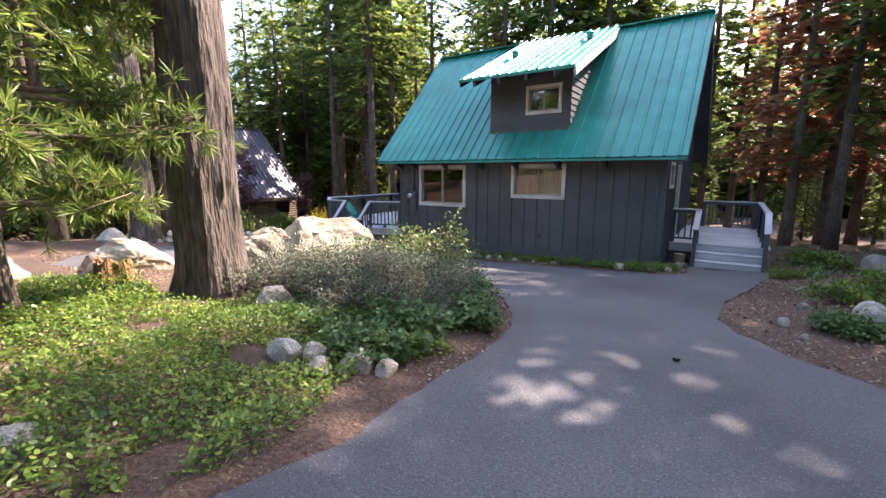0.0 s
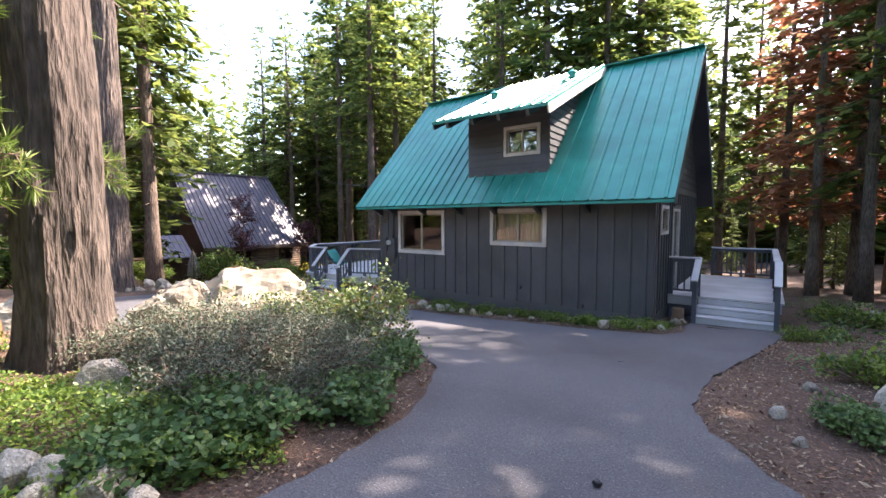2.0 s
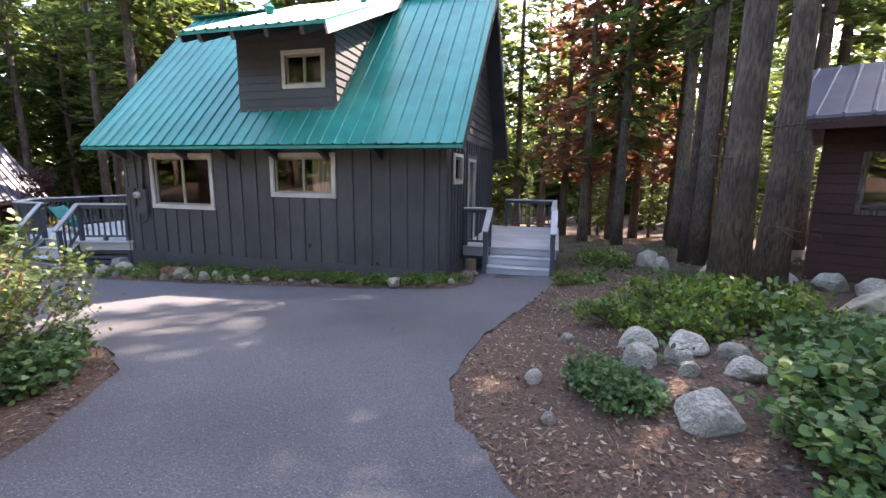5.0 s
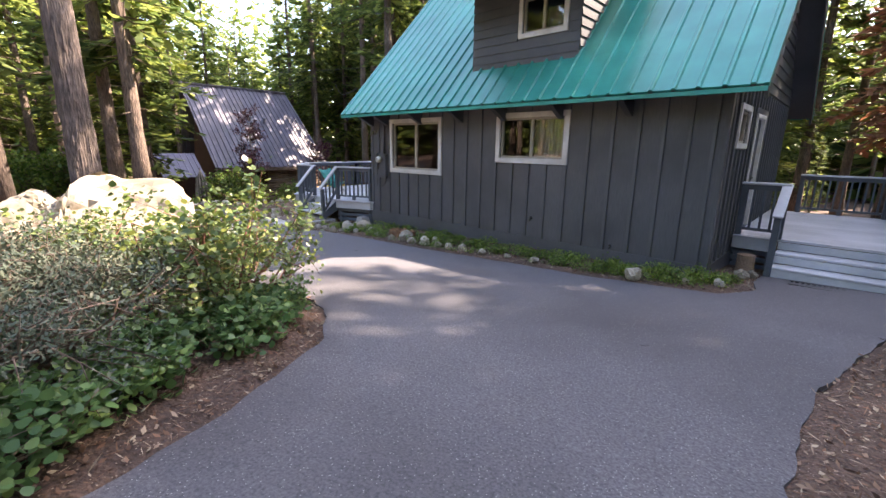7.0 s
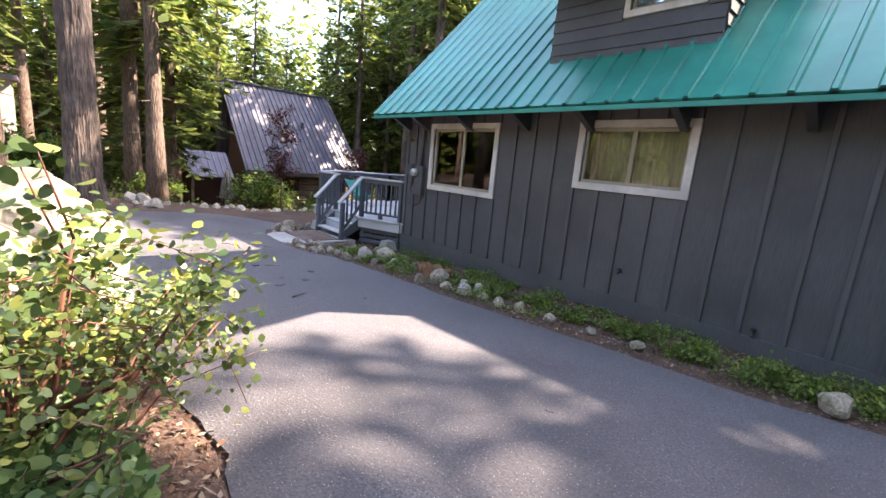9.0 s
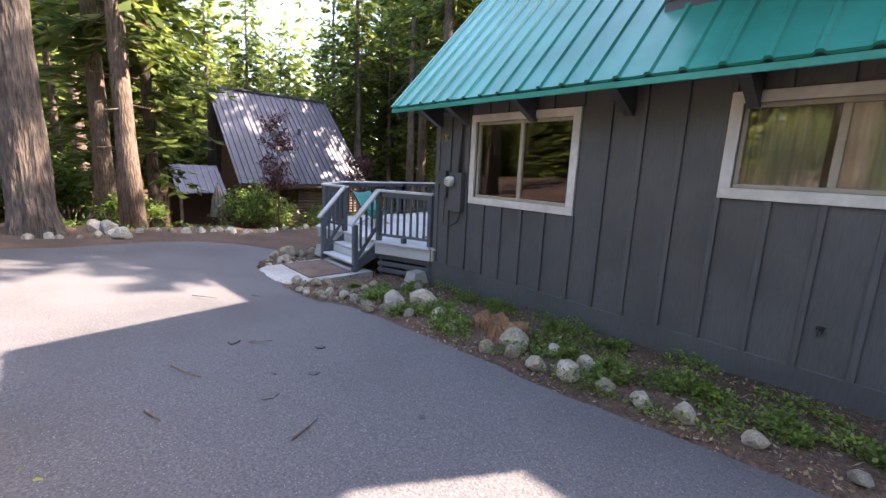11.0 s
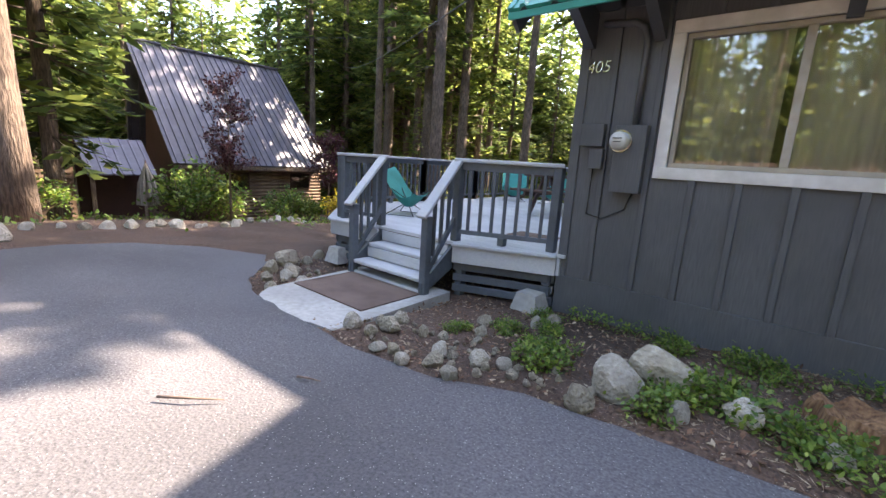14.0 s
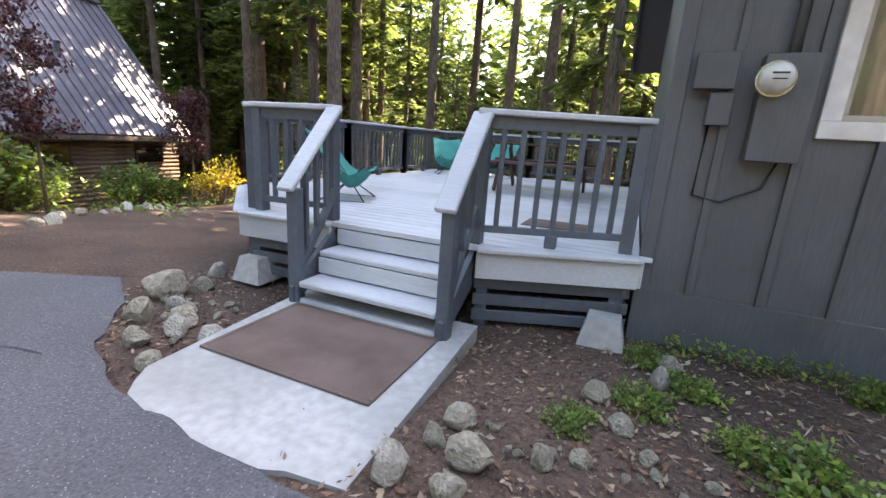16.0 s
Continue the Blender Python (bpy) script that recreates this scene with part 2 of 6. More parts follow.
    def mesh(self, name, material, smooth=False):
        me = bpy.data.meshes.new(name)
        me.from_pydata(self.v, [], self.f)
        me.materials.append(material)
        if smooth:
            me.polygons.foreach_set("use_smooth", [True] * len(me.polygons))
        me.update()
        return me


def thing(name, at, label, category, group="", kind=""):
    ob = new(name)
    ob.location, ob.empty_display_size = at, 0.2
    return tagged(ob, label, category, group, kind)


def part(name, shape, material, parent, label="", smooth=False, at=None):
    """One mesh in world metres under a thing or a part. shape: a Shape or a mesh; at: a pose for a shared mesh."""
    me = shape if isinstance(shape, bpy.types.Mesh) else shape.mesh(name, material, smooth)
    ob = new(name, me)
    if parent:
        ob.parent = parent
        m = Matrix.Translation(parent.location) if not parent.parent else Matrix.Translation(parent.parent.location)
        ob.matrix_parent_inverse = m.inverted()
        if parent.parent:
            ob.matrix_parent_inverse = (Matrix.Identity(4) if parent.matrix_basis == Matrix.Identity(4) else parent.matrix_basis.inverted())
    if at is not None:
        ob.matrix_basis = at
    return tagged(ob, label)


def solo(name, shape, material, label, category, group="", kind="", smooth=False, at=None):
    me = shape if isinstance(shape, bpy.types.Mesh) else shape.mesh(name, material, smooth)
    ob = new(name, me)
    if at is not None:
        ob.matrix_basis = at
    return tagged(ob, label, category, group, kind)


def blades(name, material, pos, way, side, length, width, fold=0.0, rounded=False):
    """Many leaves as one mesh: a kite each, or an oval where rounded, from pos along way, as wide as width along side."""
    pos, way, side = (np.asarray(a, float) for a in (pos, way, side))
    n = len(pos)
    length, width = np.broadcast_to(length, n)[:, None], np.broadcast_to(width, n)[:, None]
    up = np.cross(way, side)
    rim = ((0, 0), (0.22, 0.38), (0.58, 0.5), (0.88, 0.28), (1, 0), (0.88, -0.28), (0.58, -0.5), (0.22, -0.38)) if rounded else ((0, 0), (0.5, 0.5), (1, 0), (0.5, -0.5))
    c = len(rim)
    v = np.empty((n, c, 3))
    for i, (k, w) in enumerate(rim):
        v[:, i] = pos + way * length * k + side * width * w + up * fold * width * abs(w) * 2
    me = bpy.data.meshes.new(name)
    me.vertices.add(c * n)
    me.vertices.foreach_set("co", v.ravel())
    me.loops.add(c * n)
    me.loops.foreach_set("vertex_index", np.arange(c * n, dtype=np.int32))
    me.polygons.add(n)
    me.polygons.foreach_set("loop_start", np.arange(0, c * n, c, dtype=np.int32))
    me.materials.append(material)
    me.update(calc_edges=True)
    return me


def unit(a):
    return a / np.maximum(np.linalg.norm(a, axis=1, keepdims=True), 1e-9)


RNG = np.random.default_rng(5)


def flat_side(way, tilt=0.5):
    s = np.cross(way, np.array([0, 0, 1.0])) + RNG.normal(0, tilt, way.shape) * 0.6
    s -= way * (s * way).sum(1, keepdims=True)
    return unit(s)


# ---------------------------------------------------------------- the lie of the land
DRIVE = [(3.4, -16), (3.1, 0), (2.7, 2.5), (1.7, 4.2), (0.97, 5.1), (0.45, 5.6), (0.03, 6.2), (-0.16, 6.9), (-0.15, 7.5), (-0.13, 8.1), (0.1, 9.3), (0.3, 10.2), (0.54, 11.5),
         (0.75, 13.3), (-0.95, 13.3), (-0.98, 12.3), (-0.85, 11.6), (-1.2, 10.9), (-2.7, 10.45), (-4.5, 10.25), (-5.85, 10.07), (-7.5, 10.0), (-8.9, 9.9), (-9.4, 9.65), (-10.2, 9.58), (-12, 9.75),
         (-12.6, 10.0), (-13.2, 10.5), (-13.9, 10.85), (-14.8, 10.35), (-15.4, 9.5), (-15.3, 8.7), (-14.5, 7.2), (-14.2, 5.9), (-13.7, 5.2), (-13.0, 3.8), (-11.5, 3.0), (-9.4, 3.8), (-8.4, 5.2), (-7.4, 6.2), (-6, 6.6), (-4.8, 6.65),
         (-3.9, 6.8), (-3.3, 6.55), (-2.9, 6.2), (-2.45, 5.5), (-2.1, 4.8), (-1.97, 3.9), (-1.86, 2.0), (-1.95, 1.4), (-2.1, 0), (-2.4, -16)]


def off_drive(x, y):
    """Metres outside the asphalt's edge (negative inside), for arrays."""
    x, y = np.asarray(x, float), np.asarray(y, float)
    best, inside = np.full(x.shape, 1e9), np.zeros(x.shape, bool)
    for (ax, ay), (bx, by) in zip(DRIVE, DRIVE[1:] + DRIVE[:1]):
        dx, dy = bx - ax, by - ay
        k = np.clip(((x - ax) * dx + (y - ay) * dy) / (dx * dx + dy * dy), 0, 1)
        best = np.minimum(best, np.hypot(x - ax - k * dx, y - ay - k * dy))
        cross = ((ay > y) != (by > y)) & (x < (bx - ax) * (y - ay) / (by - ay + 1e-12) + ax)
        inside ^= cross
    return np.where(inside, -best, best)


def plane(x, y):
    x, y = np.asarray(x, float), np.asarray(y, float)
    z = 0.05 + 0.028 * np.clip(x, -40, 25) - 0.08 * np.clip(y, -25, 42)
    return z - 0.1 * np.clip(-18 - x, 0, 9) - 0.06 * np.exp(-((x + 11.3) ** 2 + (y - 10.7) ** 2) / 5)


def land(x, y):
    x, y = np.asarray(x, float), np.asarray(y, float)
    d = off_drive(x, y)
    k = np.clip(d / 1.2, 0, 1)
    wave = 0.05 * np.sin(1.7 * x + 0.6 * y) * np.sin(1.3 * y - 0.5 * x) + 0.03 * np.sin(4.1 * x + 2) * np.sin(3.7 * y + 1)
    house = (x > -15) & (x < 1.2) & (y > 10) & (y < 20)
    left = np.clip((-1.9 - x) / 1.5, 0, 1) * np.clip((6.6 - y) / 1.5, 0, 1) * np.clip((x + 9.5) / 2, 0, 1)
    right = np.clip(x / 1.5, 0, 1) * np.clip((13 - y) / 2, 0, 1)
    slab_bed = np.where((x > -12.15) & (x < -10.62) & (y > 9.62) & (y < 11.4), 0.05, 0)
    return plane(x, y) - slab_bed + k * (np.where(house, 0.3, 1.0) * wave + 0.17 * left + 0.12 * right) + np.where(d < 0.0, -0.05, np.clip(d * 0.3, 0, 0.03) - 0.012)


def ground_z(x, y):
    return float(land(np.array([x]), np.array([y]))[0])


def axis(lo, hi, step, far):
    mid = np.arange(lo, hi, step)
    out = np.geomspace(step, far, 34)
    return np.concatenate([lo - np.cumsum(out)[::-1] * 0.35, mid, hi + np.cumsum(out) * 0.35])


gx, gy = axis(-18, 6, 0.16, 260), axis(-2, 15, 0.16, 260)
XX, YY = np.meshgrid(gx, gy)
ZZ = land(XX, YY)
ny, nx = XX.shape
me = bpy.data.meshes.new("ground")
idx = np.arange(nx * ny).reshape(ny, nx)
me.from_pydata(np.stack([XX, YY, ZZ], -1).reshape(-1, 3).tolist(), [], np.stack([idx[:-1, :-1], idx[:-1, 1:], idx[1:, 1:], idx[1:, :-1]], -1).reshape(-1, 4).tolist())
me.materials.append(DUFF)
me.polygons.foreach_set("use_smooth", [True] * len(me.polygons))
tagged(new("ground", me), "forest floor of red-brown needles, bark and soil", "ground", kind="structure")

# the asphalt: an uneven worn edge, slightly proud of the soil
edge = []
for (ax, ay), (bx, by) in zip(DRIVE, DRIVE[1:] + DRIVE[:1]):
    n = max(1, int(math.hypot(bx - ax, by - ay) / 0.12)) if min(ay, by) > -3 else 4
    for i in range(n):
        x, y = ax + (bx - ax) * i / n, ay + (by - ay) * i / n
        j = 0.05 * noise.noise((x * 2.2, y * 2.2, 0)) + 0.035 * noise.noise((x * 9, y * 9, 3))
        edge.append((x + j, y + j * 0.7))
bm = bmesh.new()
top = [bm.verts.new((x, y, float(plane(x, y)))) for x, y in edge]
bm.faces.new(top)
low = [bm.verts.new((x, y, float(plane(x, y)) - 0.08)) for x, y in edge]
for i in range(len(edge)):
    j = (i + 1) % len(edge)
    bm.faces.new((top[j], top[i], low[i], low[j]))
bmesh.ops.recalc_face_normals(bm, faces=bm.faces)
bmesh.ops.triangulate(bm, faces=[f for f in bm.faces if len(f.verts) > 4])
me = bpy.data.meshes.new("road")
bm.to_mesh(me)
bm.free()
me.materials.append(ASPHALT)
tagged(new("road", me), "worn grey asphalt driveway with ragged edges", "driveway", kind="structure")

# ---------------------------------------------------------------- the house
X0, X1, YF, YB, YR = -9.68, -1.557, 11.955, 18.3, 15.13
ZB, ZR, ZE, YE = -1.12, 5.727, 1.735, 11.377
SLOPE = (ZR - ZE) / (YR - YE)
RX0, RX1 = -10.215, -1.10


def roof_z(y):
    return ZR - SLOPE * abs(y - YR)


house = thing("house", (X0, YF, ZB), "charcoal board-and-batten cabin with teal metal roof and dormer", "house")


def wall_piece(name, outline_boxes):
    s = Shape()
    for lo, hi in outline_boxes:
        s.box(lo, hi, edge=0.001)
    return part(name, s, SIDING, house)


def holes_in(u0, u1, z0, z1, holes):
    """Rectangles that fill u0..u1, z0..z1 but for the holes (u0, u1, z0, z1), sorted by u."""
    out, u = [], u0
    for a, b, c, d in holes:
        out += [(u, a, z0, z1), (a, b, z0, c), (a, b, d, z1)]
        u = b
    return out + [(u, u1, z0, z1)]


WIN1 = (-8.80, -7.18, 0.39, 1.49)
WIN2 = (-5.45, -4.05, 0.74, 1.50)
SWIN = (12.68, 13.4, 1.05, 1.55)
DOOR = (14.2, 15.1, -0.5, 1.58)
WT = roof_z(YF) - 0.12
for a, b, c, d in holes_in(X0, X1, ZB, WT, [WIN1, WIN2]):
    wall_piece("wall_panel", [((a, YF, c), (b, YF + 0.15, d))])
for a, b, c, d in holes_in(YF + 0.15, YB, ZB, WT, [SWIN, DOOR]):
    if d - c > 0.01:
        wall_piece("wall_panel", [((X1 - 0.15, a, c), (X1, b, d))])
wall_piece("side_wall", [((X0, YF + 0.15, ZB), (X0 + 0.15, YB, WT))])
wall_piece("back_wall", [((X0 + 0.15, YB - 0.15, ZB), (X1 - 0.15, YB, WT))])
for x, nm in ((X0, "gable_wall"), (X1 - 0.15, "gable_wall")):
    s = Shape()
    pts = [(YF, WT), (YB, WT), (YB, roof_z(YB) - 0.1), (YR, ZR - 0.12), (YF, roof_z(YF) - 0.1)]
    s.add([(x, y, z) for y, z in pts] + [(x + 0.15, y, z) for y, z in pts], [(0, 1, 2, 3, 4), (9, 8, 7, 6, 5)] + [(i, i + 5, (i + 1) % 5 + 5, (i + 1) % 5) for i in range(5)])
    part(nm, s, SIDING, house)
s = Shape().box((X0 + 0.16, YF + 0.16, -0.6), (X1 - 0.16, YB - 0.16, -0.5), edge=0.001)
part("inner_floor", s, LOGWOOD, house)
s = Shape().box((X0 + 0.16, YF + 0.16, 1.95), (X1 - 0.16, YB - 0.16, 2.05), edge=0.001)
part("inner_ceiling", s, DARKROOM, house)
s = Shape().box((X0 + 0.16, YF + 1.6, -0.5), (X1 - 0.16, YF + 1.7, 1.95), edge=0.001)
part("inner_wall", s, DARKROOM, house)

# battens and the base board
batten = Shape().box((-0.026, -0.03, 0), (0.026, 0, 1), edge=0.002).mesh("batten", SIDING)
front = [-9.36, -8.95, -8.58, -8.24, -7.88, -7.5, -7.08, -6.72, -6.34, -5.94, -5.54, -5.14, -4.76, -4.38, -3.98, -3.58, -3.17, -2.75, -2.38, -2.02, -1.70]
for x in front:
    spans = [(-0.78, WT - 0.02)]
    for a, b, c, d in (WIN1, WIN2):
        if a - 0.12 < x < b + 0.12:
            spans = [(-0.78, c - 0.1), (d + 0.1, WT - 0.02)]
    for lo, hi in spans:
        part("batten", batten, SIDING, house, at=Matrix.Translation((x, YF, lo)) @ Matrix.Diagonal((1, 1, hi - lo, 1)))
y = YF + 0.2
while y < YB - 0.05:
    spans = [(-0.78, 1.95)]
    for a, b, c, d in (SWIN, DOOR):
        if a - 0.12 < y < b + 0.12:
            spans = [(-0.78, c - 0.1), (d + 0.1, 1.95)] if c > 0 else [(d + 0.1, 1.95)]
    for lo, hi in spans:
        part("batten", batten, SIDING, house, at=Matrix.Translation((X1, y, lo)) @ Matrix.Rotation(radians(90), 4, "Z") @ Matrix.Diagonal((1, 1, hi - lo, 1)))
    y += 0.3
part("base_board", Shape().box((X0 - 0.02, YF - 0.028, ZB - 0.1), (X1 + 0.028, YF - 0.001, -0.78)), SIDING, house)
part("base_board", Shape().box((X1 + 0.001, YF, ZB - 0.1), (X1 + 0.028, YB, -0.78)), SIDING, house)
part("corner_board", Shape().box((X1 - 0.0, YF - 0.022, -0.78), (X1 + 0.03, YF + 0.09, WT)), SIDING, house)
part("corner_board", Shape().box((X0 - 0.025, YF - 0.022, -0.78), (X0 + 0.07, YF - 0.001, WT)), SIDING, house)
# lap boards on the gable
z = 1.98
while z < ZR - 0.35:
    half = (ZR - 0.2 - z) / SLOPE
    a, b = max(YF, YR - half), min(YB, YR + half)
    h = 0.19
    s = Shape().add([(X1 + 0.003, a, z), (X1 + 0.032, a, z), (X1 + 0.008, a, z + h), (X1 + 0.003, a, z + h), (X1 + 0.003, b, z), (X1 + 0.032, b, z), (X1 + 0.008, b, z + h), (X1 + 0.003, b, z + h)],
                    [(0, 1, 2, 3), (7, 6, 5, 4), (0, 4, 5, 1), (1, 5, 6, 2), (2, 6, 7, 3), (3, 7, 4, 0)])
    part("lap_board", s, SIDING, house)
    z += h


def window(parent, name, box, at_y, facing="-y", mullion=True, trim=0.1):
    """A sliding window in a wall: wide trim, sash frame, panes, and a curtain behind."""
    a, b, c, d = box

    def put(u0, u1, z0, z1, d0, d1):
        if facing == "-y":
            return (u0, at_y + d0, z0), (u1, at_y + d1, z1)
        return (at_y - d1, u0, z0), (at_y - d0, u1, z1)

    f = 0.04
    s = Shape()
    for q in ((a, b, c, c + f), (a, b, d - f, d), (a, a + f, c + f, d - f), (b - f, b, c + f, d - f)):
        s.box(*put(*q, 0.02, 0.1))
    m = (a + b) / 2
    if mullion:
        s.box(*put(m - 0.03, m + 0.03, c + f, d - f, 0.03, 0.09))
    w = part(name, s, SASH, parent, "sliding window with a tan vinyl sash and off-white trim")
    for q in ((a - trim, b + trim, c - trim, c), (a - trim, b + trim, d, d + trim), (a - trim, a, c, d), (b, b + trim, c, d)):
        part("trim_board", Shape().box(*put(*q, -0.035, 0.02)), TRIM, w, "wide off-white wooden trim")
    for lo, hi in (((a + f, m - 0.03), (m + 0.03, b - f)) if mullion else ((a + f, b - f),)):
        g = part("pane", Shape().box(*put(lo, hi, c + f, d - f, 0.055, 0.061), edge=0.001), GLASS, w)
        g.visible_shadow = False
    return w


window(house, "window", WIN1, YF)
window(house, "window", WIN2, YF)
window(house, "window", SWIN, X1, "+x", False, 0.08)


def curtain(x0, x1, y, z0, z1):
    s, n = Shape(), 40
    vs = []
    for i in range(n + 1):
        u = x0 + (x1 - x0) * i / n
        vs += [(u, y + 0.03 * math.sin(i * 1.3) + 0.01 * math.sin(i * 3.1), z0), (u, y + 0.025 * math.sin(i * 1.3 + 0.3), z1)]
    s.add(vs, [(2 * i, 2 * i + 2, 2 * i + 3, 2 * i + 1) for i in range(n)])
    return s


for a, b, c, d in (WIN1, WIN2):
    m = (a + b) / 2
    ob = solo("curtain", curtain(m - 0.02, b + 0.05, YF + 0.16, c - 0.05, d + 0.08), CURTAIN, "beige linen curtain hanging behind the window", "curtain", "window curtains", smooth=True)
    ob = solo("curtain", curtain(a - 0.05, m - 0.1, YF + 0.17, c - 0.05, d + 0.08), CURTAIN, "beige linen curtain hanging behind the window", "curtain", "window curtains", smooth=True)

# side door
dr = part("door", Shape().box((X1 - 0.1, DOOR[0], DOOR[2]), (X1 - 0.05, DOOR[1], DOOR[3])), SIDING, house, "dark door with a pale storm frame")
s = Shape()
for q in ((DOOR[0], DOOR[0] + 0.07), (DOOR[1] - 0.07, DOOR[1])):
    s.box((X1 - 0.045, q[0], DOOR[2]), (X1 + 0.02, q[1], DOOR[3]))
s.box((X1 - 0.045, DOOR[0], DOOR[3] - 0.07), (X1 + 0.021, DOOR[1], DOOR[3]))
part("door_frame", s, TRIM, dr, "pale storm-door frame")
part("door_handle", Shape().beam((X1 + 0.05, DOOR[0] + 0.1, 0.45), (X1 + 0.05, DOOR[0] + 0.22, 0.45), 0.02, 0.03), CHROME, dr, "steel lever handle")


# roof: ribbed panels
def ribbed(u0, u1, v_low, v_high, place, ribs=3, thick=0.03, name="roof_panel", material=None, rib_h=0.028):
    """One sheet from u0 to u1 with ribs; place(u, k, h) gives the point at k from the eave (0) to the ridge (1), h above the sheet."""
    prof = []
    w = (u1 - u0) / ribs
    for i in range(ribs):
        c = u0 + (i + 0.5) * w
        prof += [(c - w * 0.5, 0), (c - 0.038, 0), (c - 0.02, rib_h), (c + 0.02, rib_h), (c + 0.038, 0)]
    prof.append((u1, 0))
    n = len(prof)
    vs = []
    for k in (0, 1):
        vs += [place(u, k, h) for u, h in prof] + [place(u, k, h - thick) for u, h in prof]
    fs = []
    for i in range(n - 1):
        fs += [(i, i + 1, 2 * n + i + 1, 2 * n + i), (n + i + 1, n + i, 3 * n + i, 3 * n + i + 1), (i + 1, i, n + i, n + i + 1), (2 * n + i, 2 * n + i + 1, 3 * n + i + 1, 3 * n + i)]
    fs += [(0, 2 * n, 3 * n, n), (n - 1, 2 * n - 1, 4 * n - 1, 3 * n - 1)]
    return Shape().add(vs, fs)


NRM = Vector((0, -SLOPE, 1)).normalized()


def front_slope(u, k, h):
    return Vector((u, YE + (YR - YE) * k, ZE + (ZR - ZE) * k)) + NRM * h


def back_slope(u, k, h):
    return Vector((u, 2 * YR - YE - (YR - YE) * k, ZE + (ZR - ZE) * k)) + Vector((0, SLOPE, 1)).normalized() * h


n = 10
for i in range(n):
    a, b = RX0 + (RX1 - RX0) * i / n, RX0 + (RX1 - RX0) * (i + 1) / n
    part("roof_panel", ribbed(a, b, 0, 0, front_slope), TEAL, house, "ribbed teal metal roof sheet")
    part("roof_panel", ribbed(a, b, 0, 0, back_slope), TEAL, house, "ribbed teal metal roof sheet")
part("ridge_cap", Shape().beam((RX0, YR - 0.075, ZR + 0.005), (RX1, YR - 0.075, ZR + 0.005), 0.2, 0.02).beam((RX0, YR + 0.075, ZR + 0.003), (RX1, YR + 0.075, ZR + 0.003), 0.2, 0.02), TEAL, house)
# soffit boards, barge boards, eave trim
for sgn in (1, -1):
    def slope_pt(u, k, h):
        return front_slope(u, k, h) if sgn > 0 else back_slope(u, k, h)
    s = Shape()
    a, b = RX0 + 0.03, RX1 - 0.03
    vs = [slope_pt(u, k, h) for u in (a, b) for k in (0.01, 0.995) for h in (-0.034, -0.07)]
    s.add(vs, [(0, 1, 3, 2), (4, 6, 7, 5), (0, 4, 5, 1), (2, 3, 7, 6), (1, 5, 7, 3), (0, 2, 6, 4)])
    part("roof_deck", s, SIDING, house)
    for u in (RX0 + 0.02, RX1 - 0.02):
        vs = [slope_pt(u + du, k, h) for du in (-0.02, 0.02) for k in (0.0, 0.99) for h in (-0.036, -0.24)]
        part("barge_board", Shape().add(vs, [(0, 1, 3, 2), (4, 6, 7, 5), (0, 4, 5, 1), (2, 3, 7, 6), (1, 5, 7, 3), (0, 2, 6, 4)]), SIDING, house)
        part("barge_flashing", Shape().add([slope_pt(u + du, k, h) for du in (-0.028, 0.028) for k in (0, 1) for h in (0.012, -0.05)], [(0, 1, 3, 2), (4, 6, 7, 5), (0, 4, 5, 1), (2, 3, 7, 6), (1, 5, 7, 3), (0, 2, 6, 4)]), TEAL, house)
part("eave_trim", Shape().box((RX0, YE + 0.005, ZE - 0.09), (RX1, YE + 0.03, ZE - 0.03)), TEAL, house)
bracket = Shape().add([(-0.045, 0, 0), (0.045, 0, 0), (-0.045, -0.5, -0.0), (0.045, -0.5, 0), (-0.045, -0.05, -0.33), (0.045, -0.05, -0.33), (-0.045, 0, -0.33), (0.045, 0, -0.33), (-0.045, -0.5, -0.1), (0.045, -0.5, -0.1)],
                      [(0, 2, 3, 1), (2, 8, 9, 3), (8, 4, 5, 9), (4, 6, 7, 5), (6, 0, 1, 7), (0, 6, 4, 8, 2), (1, 3, 9, 5, 7)]).mesh("bracket", SIDING)
for x in (-9.62, -9.0, -7.78, -6.5, -5.37, -4.13, -2.93):
    part("bracket", bracket, SIDING, house, at=Matrix.Translation((x, YF, 1.78)))
part("eave_block", Shape().box((X0, YF - 0.03, 1.76), (X1, YF - 0.001, 2.2)), SIDING, house)

# dormer
DX0, DX1, DY = -6.34, -3.98, 12.1
dormer = part("dormer", Shape().box((DX0, DY, 2.35), (-5.15, DY + 0.12, 4.1)).box((-4.29, DY, 2.35), (DX1, DY + 0.12, 4.1)).box((-5.15, DY, 2.35), (-4.29, DY + 0.12, 3.03)).box((-5.15, DY, 3.63), (-4.29, DY + 0.12, 4.1)), SIDING, house, "charcoal lap-sided dormer under a pale shed roof")
DTOP, DEAVE, DYE = 5.80, 3.86, 10.98
DS = (DTOP - DEAVE) / (YR - DYE)
for x, out in ((DX0, -1), (DX1 - 0.1, 1)):
    pts = [(DY + 0.12, 2.35), (DY + 0.12, DEAVE + DS * (DY - DYE) - 0.02), (YR - 0.3, DEAVE + DS * (YR - 0.3 - DYE) - 0.03), (YR - 0.3, roof_z(YR - 0.3) - 0.05)]
    s = Shape().add([(x, y, z) for y, z in pts] + [(x + 0.1, y, z) for y, z in pts], [(0, 1, 2, 3), (7, 6, 5, 4)] + [(i, i + 4, (i + 1) % 4 + 4, (i + 1) % 4) for i in range(4)])
    part("cheek", s, SIDING, dormer)
z, h = 2.42, 0.165
